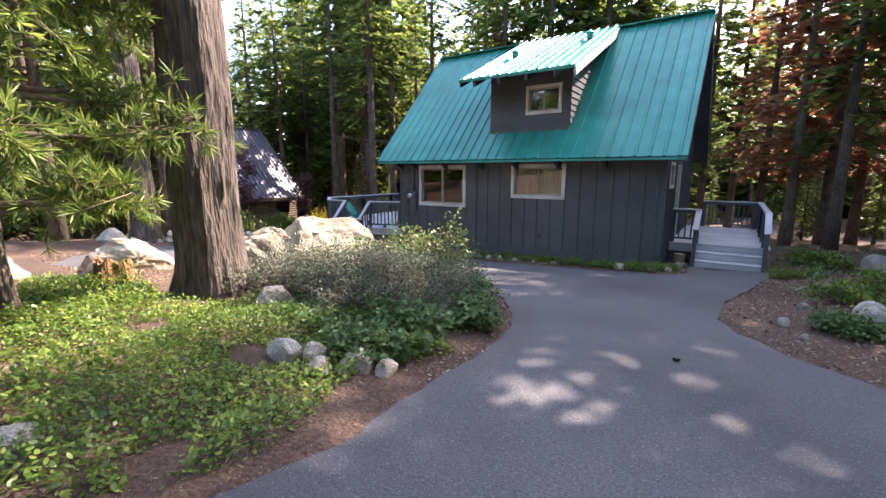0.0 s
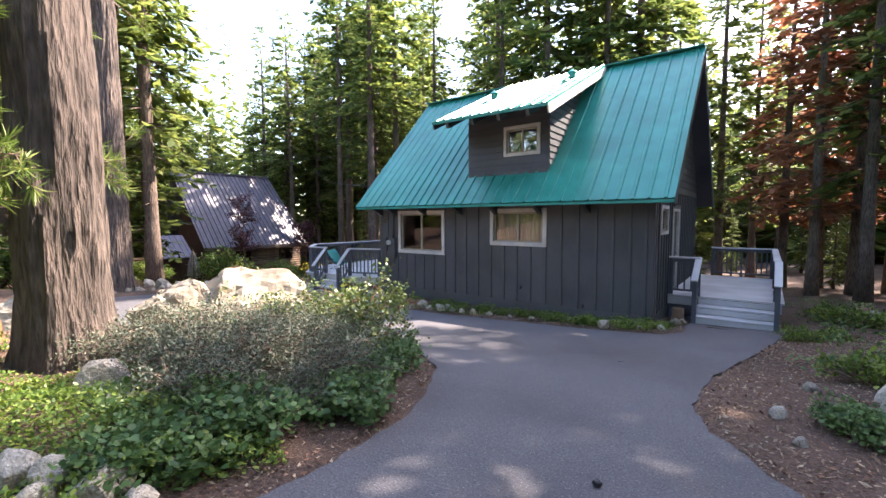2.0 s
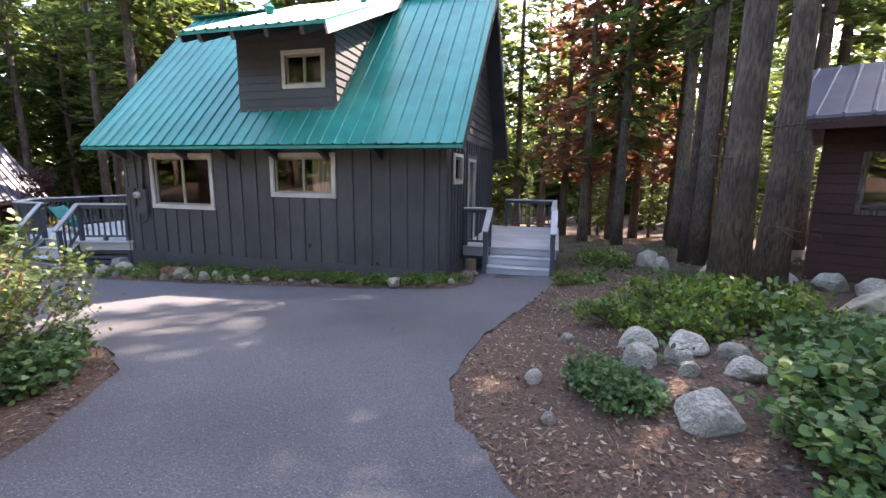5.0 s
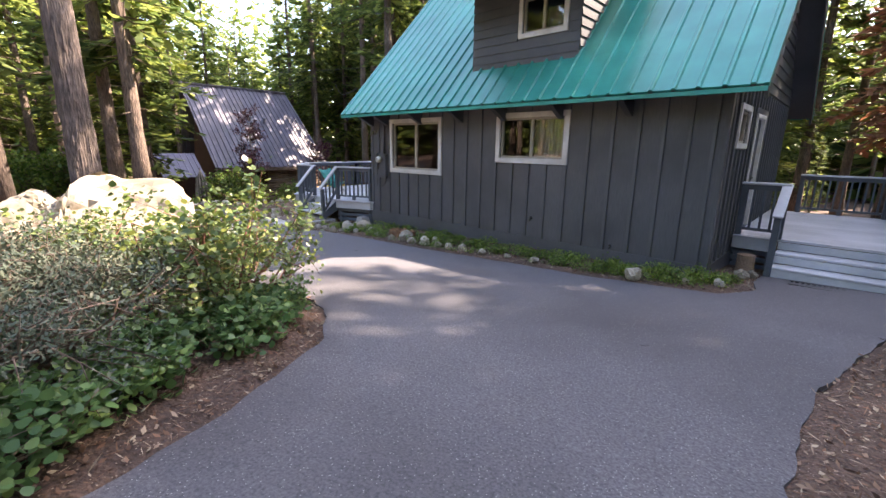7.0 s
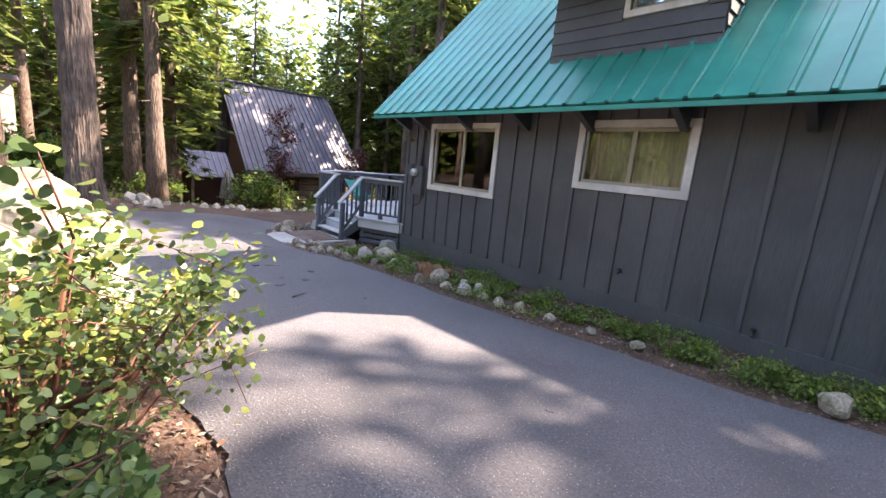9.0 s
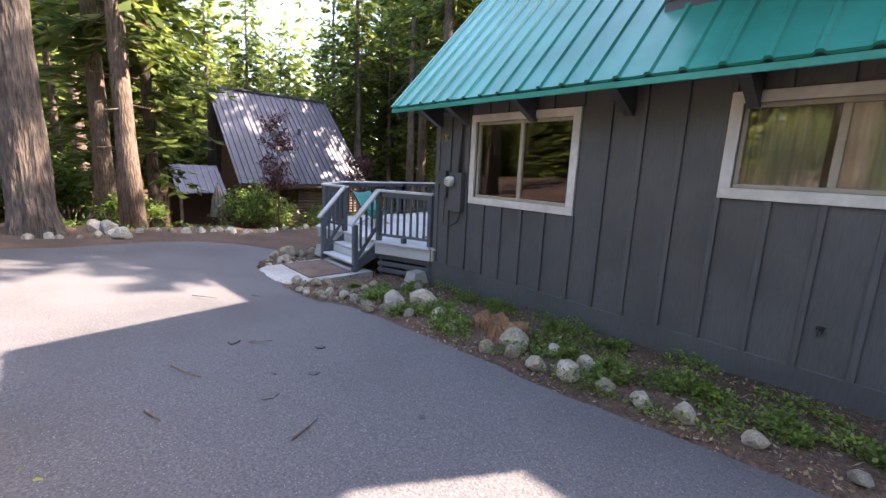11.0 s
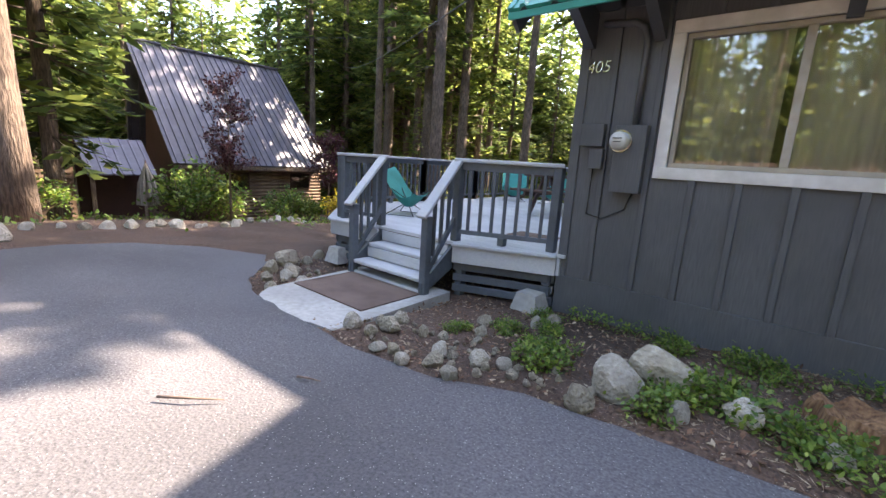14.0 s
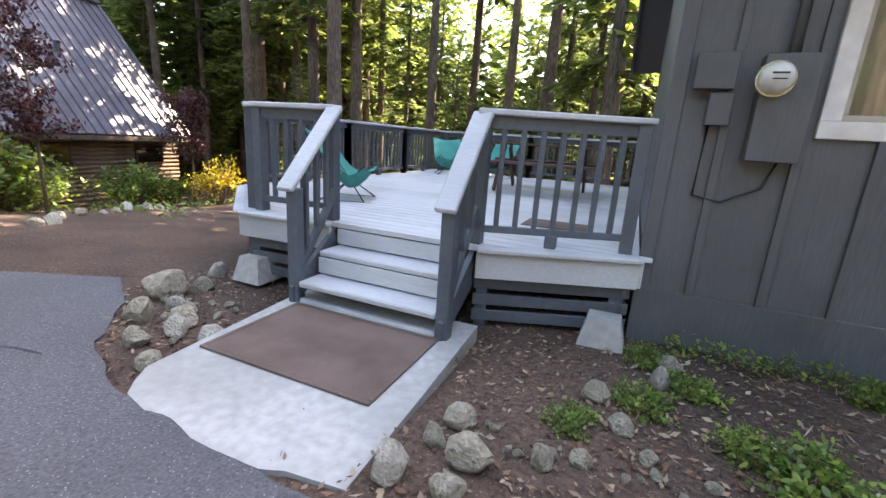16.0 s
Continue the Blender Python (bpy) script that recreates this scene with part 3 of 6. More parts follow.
while z < 4.0:
    for a, b in (((DX0, DX1),) if z + h < 2.93 or z > 3.73 else ((DX0, -5.25), (-4.19, DX1))):
        t = min(h, 4.08 - z)
        s = Shape().add([(a, DY - 0.003, z), (a, DY - 0.028, z), (a, DY - 0.008, z + t), (a, DY - 0.003, z + t), (b, DY - 0.003, z), (b, DY - 0.028, z), (b, DY - 0.008, z + t), (b, DY - 0.003, z + t)],
                        [(3, 2, 1, 0), (4, 5, 6, 7), (1, 5, 4, 0), (2, 6, 5, 1), (3, 7, 6, 2), (0, 4, 7, 3)])
        part("lap_board", s, SIDING, dormer)
    z += h
z, i = 2.5, 0
while z < 5.2:
    # boards on the right cheek, between the roof and the shed roof
    ya, yb = max(DY, DYE + (z + h - DEAVE) / DS + 0.05), YE + (z - ZE) / SLOPE
    ya2 = DY if z + h < DEAVE + DS * (DY - DYE) - 0.05 else ya
    if yb - ya2 > 0.08:
        s = Shape().add([(DX1 + 0.003, ya2, z), (DX1 + 0.03, ya2, z), (DX1 + 0.008, ya2, z + h), (DX1 + 0.003, ya2, z + h), (DX1 + 0.003, yb, z), (DX1 + 0.03, yb, z), (DX1 + 0.008, yb + 0.12, z + h), (DX1 + 0.003, yb + 0.12, z + h)],
                        [(0, 1, 2, 3), (7, 6, 5, 4), (0, 4, 5, 1), (1, 5, 6, 2), (2, 6, 7, 3), (3, 7, 4, 0)])
        part("lap_board", s, SIDING, dormer)
    z += h
w = window(house, "dormer_window", (-5.15, -4.29, 3.03, 3.63), DY, trim=0.085)
part("dormer_sill_trim", Shape().box((DX0 - 0.03, DY - 0.05, 2.36), (DX1 + 0.03, DY - 0.001, 2.43)), SIDING, house)
part("dormer_room", Shape().box((DX0 + 0.1, DY + 0.9, 2.4), (DX1 - 0.1, DY + 0.95, 4.1)), DARKROOM, house)
SX0, SX1 = -6.76, -3.54
DN = Vector((0, -DS, 1)).normalized()


def shed_slope(u, k, h):
    return Vector((u, DYE + (YR - DYE) * k, DEAVE + (DTOP - DEAVE) * k)) + DN * h


for i in range(4):
    a, b = SX0 + (SX1 - SX0) * i / 4, SX0 + (SX1 - SX0) * (i + 1) / 4
    part("dormer_roof_panel", ribbed(a, b, 0, 0, shed_slope), TEAL, house, "ribbed teal metal roof sheet in full sun")
vs = [shed_slope(u, k, h) for u in (SX0 + 0.02, SX1 - 0.02) for k in (0.005, 0.99) for h in (-0.034, -0.075)]
part("dormer_roof_deck", Shape().add(vs, [(0, 1, 3, 2), (4, 6, 7, 5), (0, 4, 5, 1), (2, 3, 7, 6), (1, 5, 7, 3), (0, 2, 6, 4)]), SIDING, house)
for u in (SX0 + 0.02, SX1 - 0.02):
    vs = [shed_slope(u + du, k, h) for du in (-0.022, 0.022) for k in (0, 0.97) for h in (-0.03, -0.24 if u > -5 else -0.2)]
    part("dormer_barge_board", Shape().add(vs, [(0, 1, 3, 2), (4, 6, 7, 5), (0, 4, 5, 1), (2, 3, 7, 6), (1, 5, 7, 3), (0, 2, 6, 4)]), SIDING if u < -5 else TRIM, house)
part("dormer_eave_trim", Shape().box((SX0, DYE + 0.0, DEAVE - 0.07), (SX1, DYE + 0.025, DEAVE - 0.02)), TEAL, house)
rafter = Shape().beam((0, 0.05, -0.13), (0, 1.2, -0.13 + 1.15 * DS), 0.09, 0.16).mesh("rafter_tail", SIDING)
for x in (-6.3, -5.55, -4.8, -4.05):
    part("rafter_tail", rafter, SIDING, house, at=Matrix.Translation((x, DYE, DEAVE)))
for x, k in ((-5.9, 0.42), (-4.05, 0.66)):
    p = shed_slope(x, k, 0.02)
    part("roof_vent", Shape().tube([p, p + Vector((0, 0, 0.13)), p + Vector((0, 0, 0.14)), p + Vector((0, 0, 0.24))], [0.09, 0.09, 0.13, 0.02], 10), TEAL, house, "small capped roof vent")

# service equipment on the front wall
mb = thing("meter_box", (-9.1, YF, 0.14), "grey electricity meter box with glass dial on the wall", "meter box")
part("cabinet", Shape().box((-9.24, YF - 0.13, 0.14), (-8.97, YF - 0.002, 0.74)), SIDING, mb)
part("dial", Shape().tube([(-9.18, YF - 0.12, 0.60), (-9.18, YF - 0.2, 0.60), (-9.18, YF - 0.235, 0.60)], [0.085, 0.083, 0.06], 20), METERGLASS, mb, "round glass dial", True)
part("ring", Shape().tube([(-9.18, YF - 0.125, 0.60), (-9.18, YF - 0.15, 0.60)], [0.1, 0.1], 20), CHROME, mb, "steel ring")
part("dial_bars", Shape().box((-9.22, YF - 0.24, 0.615), (-9.14, YF - 0.236, 0.625)).box((-9.215, YF - 0.24, 0.585), (-9.145, YF - 0.236, 0.593)), BLACKIRON, mb)
part("conduit", Shape().tube([(-9.1, YF - 0.05, 0.74), (-9.1, YF - 0.05, 1.45), (-9.13, YF - 0.05, 1.56), (-9.22, YF - 0.05, 1.62), (-9.5, YF - 0.05, 1.64)], [0.03] * 5, 10), SIDING, mb, "painted bent conduit", True)
jb = thing("junction_box", (-9.47, YF, 0.3), "small painted junction boxes with a conduit", "junction box")
part("upper_box", Shape().box((-9.58, YF - 0.1, 0.55), (-9.36, YF - 0.002, 0.76)), SIDING, jb)
part("lower_box", Shape().box((-9.48, YF - 0.09, 0.34), (-9.35, YF - 0.002, 0.53)), SIDING, jb)
part("cable", Shape().tube([(-9.45, YF - 0.02, 0.34), (-9.46, YF - 0.02, -0.1), (-9.3, YF - 0.03, -0.13), (-9.1, YF - 0.03, -0.02), (-9.05, YF - 0.03, 0.14)], [0.008] * 5, 6), BLACKIRON, jb, "", True)
fc = bpy.data.curves.new("house_number", "FONT")
fc.body, fc.size, fc.extrude, fc.shear = "405", 0.15, 0.006, 0.15
tmp = bpy.data.objects.new("tmp_text", fc)
scene.collection.objects.link(tmp)
bpy.context.view_layer.update()
me = bpy.data.meshes.new_from_object(tmp.evaluated_get(bpy.context.evaluated_depsgraph_get()))
bpy.data.objects.remove(tmp)
me.materials.clear()
me.materials.append(CHROME)
me.name = "house_number"
solo("house_number", me, CHROME, "silver italic house number 405 on the wall", "house number", at=Matrix.Translation((-9.63, YF - 0.016, 1.23)) @ Matrix.Rotation(radians(90), 4, "X"))
for x, z in ((-4.62, -0.42), (-3.02, -0.72)):
    fa = thing("wall_faucet", (x, YF, z), "small pipe stub and valve low on the wall", "faucet")
    part("pipe", Shape().tube([(x, YF, z), (x, YF - 0.06, z), (x, YF - 0.08, z - 0.03)], [0.015, 0.015, 0.013], 8), BLACKIRON, fa)
    part("knob", Shape().tube([(x, YF - 0.045, z + 0.03), (x, YF - 0.045, z + 0.05)], [0.03, 0.03], 10), BLACKIRON, fa)


# ---------------------------------------------------------------- decks
def deck(name, outline, z, label, board_axis="x"):
    """Boards clipped to a convex outline, with fascia and skirting slats along the edges in front."""
    d = thing(name, (outline[0][0], outline[0][1], z), label, "deck")
    xs, ys = [p[0] for p in outline], [p[1] for p in outline]
    y = min(ys)
    while y < max(ys):
        bm = bmesh.new()
        f = bm.faces.new([bm.verts.new((a, b, z)) for a, b in outline])
        for co, no in (((0, y + 0.004, 0), (0, -1, 0)), ((0, y + 0.136, 0), (0, 1, 0))):
            bmesh.ops.bisect_plane(bm, geom=bm.verts[:] + bm.edges[:] + bm.faces[:], plane_co=co, plane_no=no, clear_outer=True)
        if bm.faces:
            r = bmesh.ops.extrude_face_region(bm, geom=bm.faces[:])
            bmesh.ops.translate(bm, verts=[v for v in r["geom"] if isinstance(v, bmesh.types.BMVert)], vec=(0, 0, -0.038))
            bmesh.ops.recalc_face_normals(bm, faces=bm.faces)
            me = bpy.data.meshes.new("deck_board")
            bm.to_mesh(me)
            me.materials.append(DECKPAINT)
            part("deck_board", me, DECKPAINT, d)
        bm.free()
        y += 0.14
    return d


def rail_run(d, a, b, z, top, posts=True, open_foot=True, spacing=0.125, cap=0.14, paint=None):
    """Posts, balusters, rails and a flat cap between two points."""
    a, b = Vector((*a, 0)), Vector((*b, 0))
    n = (b - a).normalized()
    L = (b - a).length
    part("rail_cap", Shape().beam((a.x - n.x * 0.05, a.y - n.y * 0.05, top - 0.02), (b.x + n.x * 0.05, b.y + n.y * 0.05, top - 0.02), cap, 0.04, 0.008), DECKPAINT, d, "pale grey flat handrail")
    for zz in (top - 0.085, z + 0.11):
        part("rail", Shape().beam((a.x, a.y, zz), (b.x, b.y, zz), 0.04, 0.085 if zz > z + 0.3 else 0.05), RAILPAINT, d)
    if posts:
        for p in (a, b):
            part("post", Shape().box((p.x - 0.045, p.y - 0.045, z - 0.01), (p.x + 0.045, p.y + 0.045, top - 0.042)), RAILPAINT, d)
    k = int(L / spacing)
    me = Shape().box((-0.018, -0.018, z + 0.13), (0.018, 0.018, top - 0.12)).mesh("baluster", RAILPAINT)
    for i in range(1, k):
        p = a + (b - a) * (i / k)
        part("baluster", me, RAILPAINT, d, at=Matrix.Translation((p.x, p.y, 0)) @ Matrix.Rotation(math.atan2(n.y, n.x), 4, "Z"))
    if L > 0.8:
        p = (a + b) / 2
        part("rail_foot", Shape().box((p.x - 0.04, p.y - 0.04, z), (p.x + 0.04, p.y + 0.04, z + 0.09)), RAILPAINT, d)


def skirt(d, a, b, z, bottom):
    """A pale fascia board, and dark horizontal slats below it."""
    a, b = Vector((*a, 0)), Vector((*b, 0))
    n = (b - a).normalized()
    out = Vector((n.y, -n.x, 0))
    p, q = a + out * 0.02, b + out * 0.02
    part("fascia", Shape().beam((p.x, p.y, z - 0.135), (q.x, q.y, z - 0.135), 0.038, 0.19), DECKPAINT, d, "pale grey fascia board")
    part("nosing", Shape().beam((p.x + out.x * 0.02, p.y + out.y * 0.02, z - 0.018), (q.x + out.x * 0.02, q.y + out.y * 0.02, z - 0.018), 0.09, 0.036, 0.01), DECKPAINT, d)
    p, q = a - out * 0.06, b - out * 0.06
    zz = z - 0.29
    while zz > bottom + 0.05:
        part("skirting_slat", Shape().beam((p.x, p.y, zz), (q.x, q.y, zz), 0.03, 0.085), RAILPAINT, d)
        zz -= 0.125
    for e in (a + n * 0.08 - out * 0.1, b - n * 0.08 - out * 0.1):
        part("pier_post", Shape().box((e.x - 0.045, e.y - 0.045, bottom - 0.15), (e.x + 0.045, e.y + 0.045, z - 0.05)), RAILPAINT, d)


def stairs(name, label, x0, x1, y_foot, z_foot, z_deck, steps, run, closed=True):
    """A flight that climbs along +y, between stringers, with boxed treads."""
    st = thing(name, ((x0 + x1) / 2, y_foot, z_foot), label, "stairs")
    rise = (z_deck - z_foot) / steps
    for i in range(1, steps):
        y = y_foot + 0.02 + (i - 1) * run
        z = z_foot + i * rise
        part("tread", Shape().box((x0 + 0.05, y - 0.02, z - 0.045), (x1 - 0.05, y + run + 0.015, z), edge=0.012), DECKPAINT, st, "pale grey bull-nosed tread")
        part("riser", Shape().box((x0 + 0.05, y + run - 0.03, z + 0.012), (x1 - 0.05, y + run - 0.005, z + rise - 0.05)), DECKPAINT, st)
        if closed and i == 1:
            part("riser", Shape().box((x0 + 0.05, y, z_foot), (x1 - 0.05, y + 0.025, z - 0.045)), DECKPAINT, st)
    if not closed:
        part("sill_board", Shape().box((x0 + 0.03, y_foot + 0.02, z_foot), (x1 - 0.03, y_foot + 0.06, z_foot + 0.045)), DECKPAINT, st)
    for x in (x0, x1):
        top = y_foot + (steps - 1) * run + 0.02
        s = Shape().add([(x + dx, y, z) for dx in (-0.02, 0.02) for y, z in ((y_foot - 0.02, z_foot), (top, z_foot + 0.25), (top, z_deck - 0.04), (y_foot - 0.02, z_foot + rise * 0.75))],
                        [(0, 1, 2, 3), (7, 6, 5, 4), (0, 4, 5, 1), (1, 5, 6, 2), (2, 6, 7, 3), (3, 7, 4, 0)])
        part("stringer", s, RAILPAINT, st)
    return st


def stair_rail(st, x, y0, z0, y1, z1, foot, z_low):
    """A sloping handrail from the foot post to the deck post."""
    part("handrail", Shape().beam((x, y0 - 0.1, z0 - 0.06), (x, y1, z1), 0.14, 0.04, 0.012), DECKPAINT, st, "pale grey sloping handrail")
    part("foot_post", Shape().box((x - 0.045, y0 - 0.045, foot), (x + 0.045, y0 + 0.045, z0 - 0.05), edge=0.008), RAILPAINT, st)
    k = (z1 - z0) / (y1 - y0)
    part("lower_rail", Shape().beam((x, y0 + 0.05, z_low + 0.02), (x, y1, z_low + 0.02 + k * (y1 - y0)), 0.04, 0.06), RAILPAINT, st)
    for i in range(1, 4):
        y = y0 + (y1 - y0) * i / 4
        part("baluster", Shape().box((x - 0.018, y - 0.018, z_low + k * (y - y0) + 0.03), (x + 0.018, y + 0.018, z0 - 0.05 + k * (y - y0))), RAILPAINT, st)


DZ = -0.56
LEFT = [(-9.70, 11.90), (-9.70, 18.4), (-14.25, 18.4), (-14.25, 12.6), (-12.95, 11.42), (-12.05, 11.48), (-10.76, 11.48)]
ld = deck("deck", LEFT, DZ, "pale grey painted wooden deck with slate-coloured railing")
for a, b in (((-10.76, 11.48), (-9.70, 11.90)), ((-12.95, 11.42), (-12.02, 11.48)), ((-14.25, 12.6), (-12.95, 11.42)), ((-14.25, 18.4), (-14.25, 12.6)), ((-9.70, 11.90), (-9.70, 12.1))):
    skirt(ld, a, b, DZ, -1.2)
rail_run(ld, (-10.80, 11.56), (-9.80, 11.96), DZ, 0.37)
rail_run(ld, (-12.82, 11.52), (-12.08, 11.56), DZ, 0.36)
rail_run(ld, (-12.95, 11.56), (-14.15, 12.65), DZ, 0.36)
for a, b in (((-14.17, 12.7), (-14.17, 14.6)), ((-14.17, 14.6), (-14.17, 16.5)), ((-14.17, 16.5), (-14.17, 18.3)), ((-14.1, 18.33), (-12.0, 18.33)), ((-12.0, 18.33), (-9.8, 18.33))):
    rail_run(ld, a, b, DZ, 0.36)
ls = stairs("deck_stairs", "short pale grey wooden stairs between slate handrails", -12.02, -10.80, 11.02, -1.12, DZ, 3, 0.235, closed=False)
stair_rail(ls, -10.80, 11.06, -0.2, 11.52, 0.34, -1.13, -0.86)
stair_rail(ls, -12.02, 11.06, -0.2, 11.52, 0.34, -1.13, -0.86)
for x in (-9.86, -12.85):
    solo("pier_block", Shape().add([(x + sx * r, 11.72 + sy * r - (0.25 if x < -12 else 0), z) for z, r in ((-1.2, 0.16), (-0.98, 0.11)) for sx, sy in ((-1, -1), (1, -1), (1, 1), (-1, 1))],
         [(3, 2, 1, 0), (4, 5, 6, 7), (0, 1, 5, 4), (1, 2, 6, 5), (2, 3, 7, 6), (3, 0, 4, 7)]), CONCRETE, "concrete pier block under the deck", "pier block", "deck piers")
slab = Shape().prism([(-12.0, 9.93), (-11.92, 9.82), (-11.84, 9.74), (-11.6, 9.69), (-11.52, 9.66), (-11.3, 9.65), (-11.18, 9.67), (-10.95, 9.68), (-10.85, 9.72), (-10.6, 9.75), (-10.62, 10.4), (-10.66, 11.35), (-12.12, 11.3)], -1.22, lambda x, y: -1.1)
solo("concrete_slab", slab, CONCRETE, "pale concrete landing slab at the stair foot", "slab")
dm = thing("doormat", (-11.38, 10.6, -1.1), "brown woven mat lying on the slab", "mat")
part("field", Shape().box((-11.93, 10.23, -1.1), (-10.83, 10.97, -1.087), edge=0.003), MAT, dm)
for lo, hi in (((-11.96, 10.2), (-10.8, 10.23)), ((-11.96, 10.97), (-10.8, 11.0)), ((-11.96, 10.23), (-11.93, 10.97)), ((-10.83, 10.23), (-10.8, 10.97))):
    part("binding", Shape().box((*lo, -1.1), (*hi, -1.084), edge=0.005), MAT, dm, "bound mat edge")

RD = -0.49
rd = deck("side_deck", [(-1.52, 13.62), (0.62, 13.62), (0.62, 18.2), (-1.52, 18.2)], RD, "pale grey side deck with slate railings by the door")
skirt(rd, (-1.52, 13.6), (-0.9, 13.6), RD, -1.1)
skirt(rd, (0.62, 13.6), (0.62, 18.2), RD, -1.2)
rail_run(rd, (-1.47, 13.66), (-0.9, 13.66), RD, 0.42)
rail_run(rd, (0.55, 13.75), (0.55, 16.0), RD, 0.42)
rail_run(rd, (0.55, 16.0), (0.55, 18.1), RD, 0.42)
rail_run(rd, (-1.0, 18.13), (0.5, 18.13), RD, 0.42)
rs = stairs("side_stairs", "three pale grey wooden steps up to the side deck", -0.93, 0.60, 13.02, -1.03, RD, 3, 0.3)
stair_rail(rs, -0.9, 13.05, 0.0, 13.66, 0.4, -1.05, -0.7)
stair_rail(rs, 0.57, 13.05, 0.0, 13.66, 0.4, -1.05, -0.7)
gr = thing("boot_grate", (-0.3, 12.7, -0.97), "black rubber boot mat lying before the steps", "mat")
part("border", Shape().box((-0.6, 12.55, -0.985), (0.05, 12.57, -0.955)).box((-0.6, 12.83, -1.0), (0.05, 12.85, -0.97)).box((-0.6, 12.57, -0.99), (-0.58, 12.83, -0.96)).box((0.03, 12.57, -0.99), (0.05, 12.83, -0.96)), BLACKIRON, gr)
for i in range(9):
    part("slat", Shape().box((-0.55 + i * 0.065, 12.57, -0.985), (-0.53 + i * 0.065, 12.83, -0.965)), BLACKIRON, gr)


def lump(seed, sub=2, squash=0.7, jag=0.32, cuts=9):
    """A rounded rough stone about 1 m across, with its base at about -0.3."""
    bm = bmesh.new()
    bmesh.ops.create_icosphere(bm, subdivisions=sub, radius=0.5)
    for v in bm.verts:
        p = v.co * 1.6 + Vector((seed * 7.3, seed * 3.1, 0))
        v.co *= 1 + jag * noise.noise(p) + 0.12 * noise.noise(p * 3.1) + 0.04 * noise.noise(p * 8)
        v.co.z *= squash
    rng = random.Random(seed)
    for i in range(cuts):
        d = Vector((rng.uniform(-1, 1), rng.uniform(-1, 1), rng.uniform(-0.3, 1))).normalized()
        cut = rng.uniform(0.27, 0.4)
        for v in bm.verts:
            over = v.co.dot(d) - cut
            if over > 0:
                v.co -= d * over * 0.96
    me = bpy.data.meshes.new("stone")
    bm.to_mesh(me)
    bm.free()
    return me


LUMPS = [lump(i, 3, 0.7, 0.35, 15) for i in range(8)]
for me in LUMPS:
    me.materials.append(GRANITE)
PALES = [lump(i + 20, 3, 0.72, 0.3, 17) for i in range(8)]
for me in PALES:
    me.materials.append(PALEROCK)


def stone(x, y, size, meshes=None, label="weathered grey granite stone half sunk in soil", group="garden stones", name="stone", sink=0.15, h=1.0):
    me = random.choice(meshes or LUMPS)
    m = Matrix.Translation((x, y, ground_z(x, y) + size * h * (0.33 - sink))) @ Euler((random.uniform(-0.3, 0.3), random.uniform(-0.3, 0.3), random.uniform(0, 6.28))).to_matrix().to_4x4() @ Matrix.Diagonal((size, size * random.uniform(0.7, 1), size * h * random.uniform(0.8, 1.05), 1))
    return solo(name, me, None, label, "stone", group, at=m)


# ---------------------------------------------------------------- the log cabin
CX, CY0, CY1, CZE, CZR, CXR = -27.2, 13.98, 21.47, -0.4, 4.5, -30.2
cabin = thing("log_cabin", (CX, 18, -3.2), "brown half-log cabin under a steep mauve-grey metal roof", "cabin")


def cabin_front(u, k, h):
    a, b = (CX, CZE), (CXR, CZR)
    y = u + (13.45 - CY0) * k * (CY1 - u) / (CY1 - CY0) + (20.1 - CY1) * k * (u - CY0) / (CY1 - CY0)
    return Vector((a[0] + (b[0] - a[0]) * k + 0.86 * h, y, a[1] + (b[1] - a[1]) * k + 0.5 * h))


def cabin_back(u, k, h):
    p = cabin_front(u, k, h)
    return Vector((2 * CXR - p.x, p.y, p.z))


for i in range(6):
    a, b = CY0 + (CY1 - CY0) * i / 6, CY0 + (CY1 - CY0) * (i + 1) / 6
    part("roof_panel", ribbed(a, b, 0, 0, cabin_front, 4, 0.05, rib_h=0.05), GREYMETAL, cabin)
    part("roof_panel", ribbed(a, b, 0, 0, cabin_back, 4, 0.05, rib_h=0.05), GREYMETAL, cabin)
part("ridge_cap", Shape().beam((CXR, 13.45, CZR + 0.03), (CXR, 20.1, CZR + 0.03), 0.3, 0.06), GREYMETAL, cabin)
part("eave_fascia", Shape().box((CX - 0.08, CY0, CZE - 0.22), (CX - 0.02, CY1, CZE - 0.05)), BARKDARK, cabin)
part("core_wall", Shape().box((CX - 5.2, CY0 + 0.6, -3.6), (CX - 0.75, CY1 - 0.5, -0.55), edge=0.01), REDBROWN, cabin)
log = Shape().tube([(0, CY0 + 0.3, 0), (0, CY1 - 0.3, 0)], [0.085, 0.085], 8).mesh("log", LOGWOOD)
for i in range(16):
    part("log", log, LOGWOOD, cabin, at=Matrix.Translation((CX - 0.68, 0, -3.1 + i * 0.165)))
for y in (15.0, 21.5):
    for x0 in (CY0,):
        s = Shape().add([(CX - 0.75, CY0 + 0.5, -0.6), (2 * CXR - CX + 0.75, CY0 + 0.5, -0.6), (CXR, CY0 + 0.2, CZR - 0.3), (CX - 0.75, CY0 + 0.6, -0.6), (2 * CXR - CX + 0.75, CY0 + 0.6, -0.6), (CXR, CY0 + 0.3, CZR - 0.3)],
                        [(0, 1, 2), (5, 4, 3), (0, 3, 4, 1), (1, 4, 5, 2), (2, 5, 3, 0)])
part("gable_wall", s, REDBROWN, cabin)
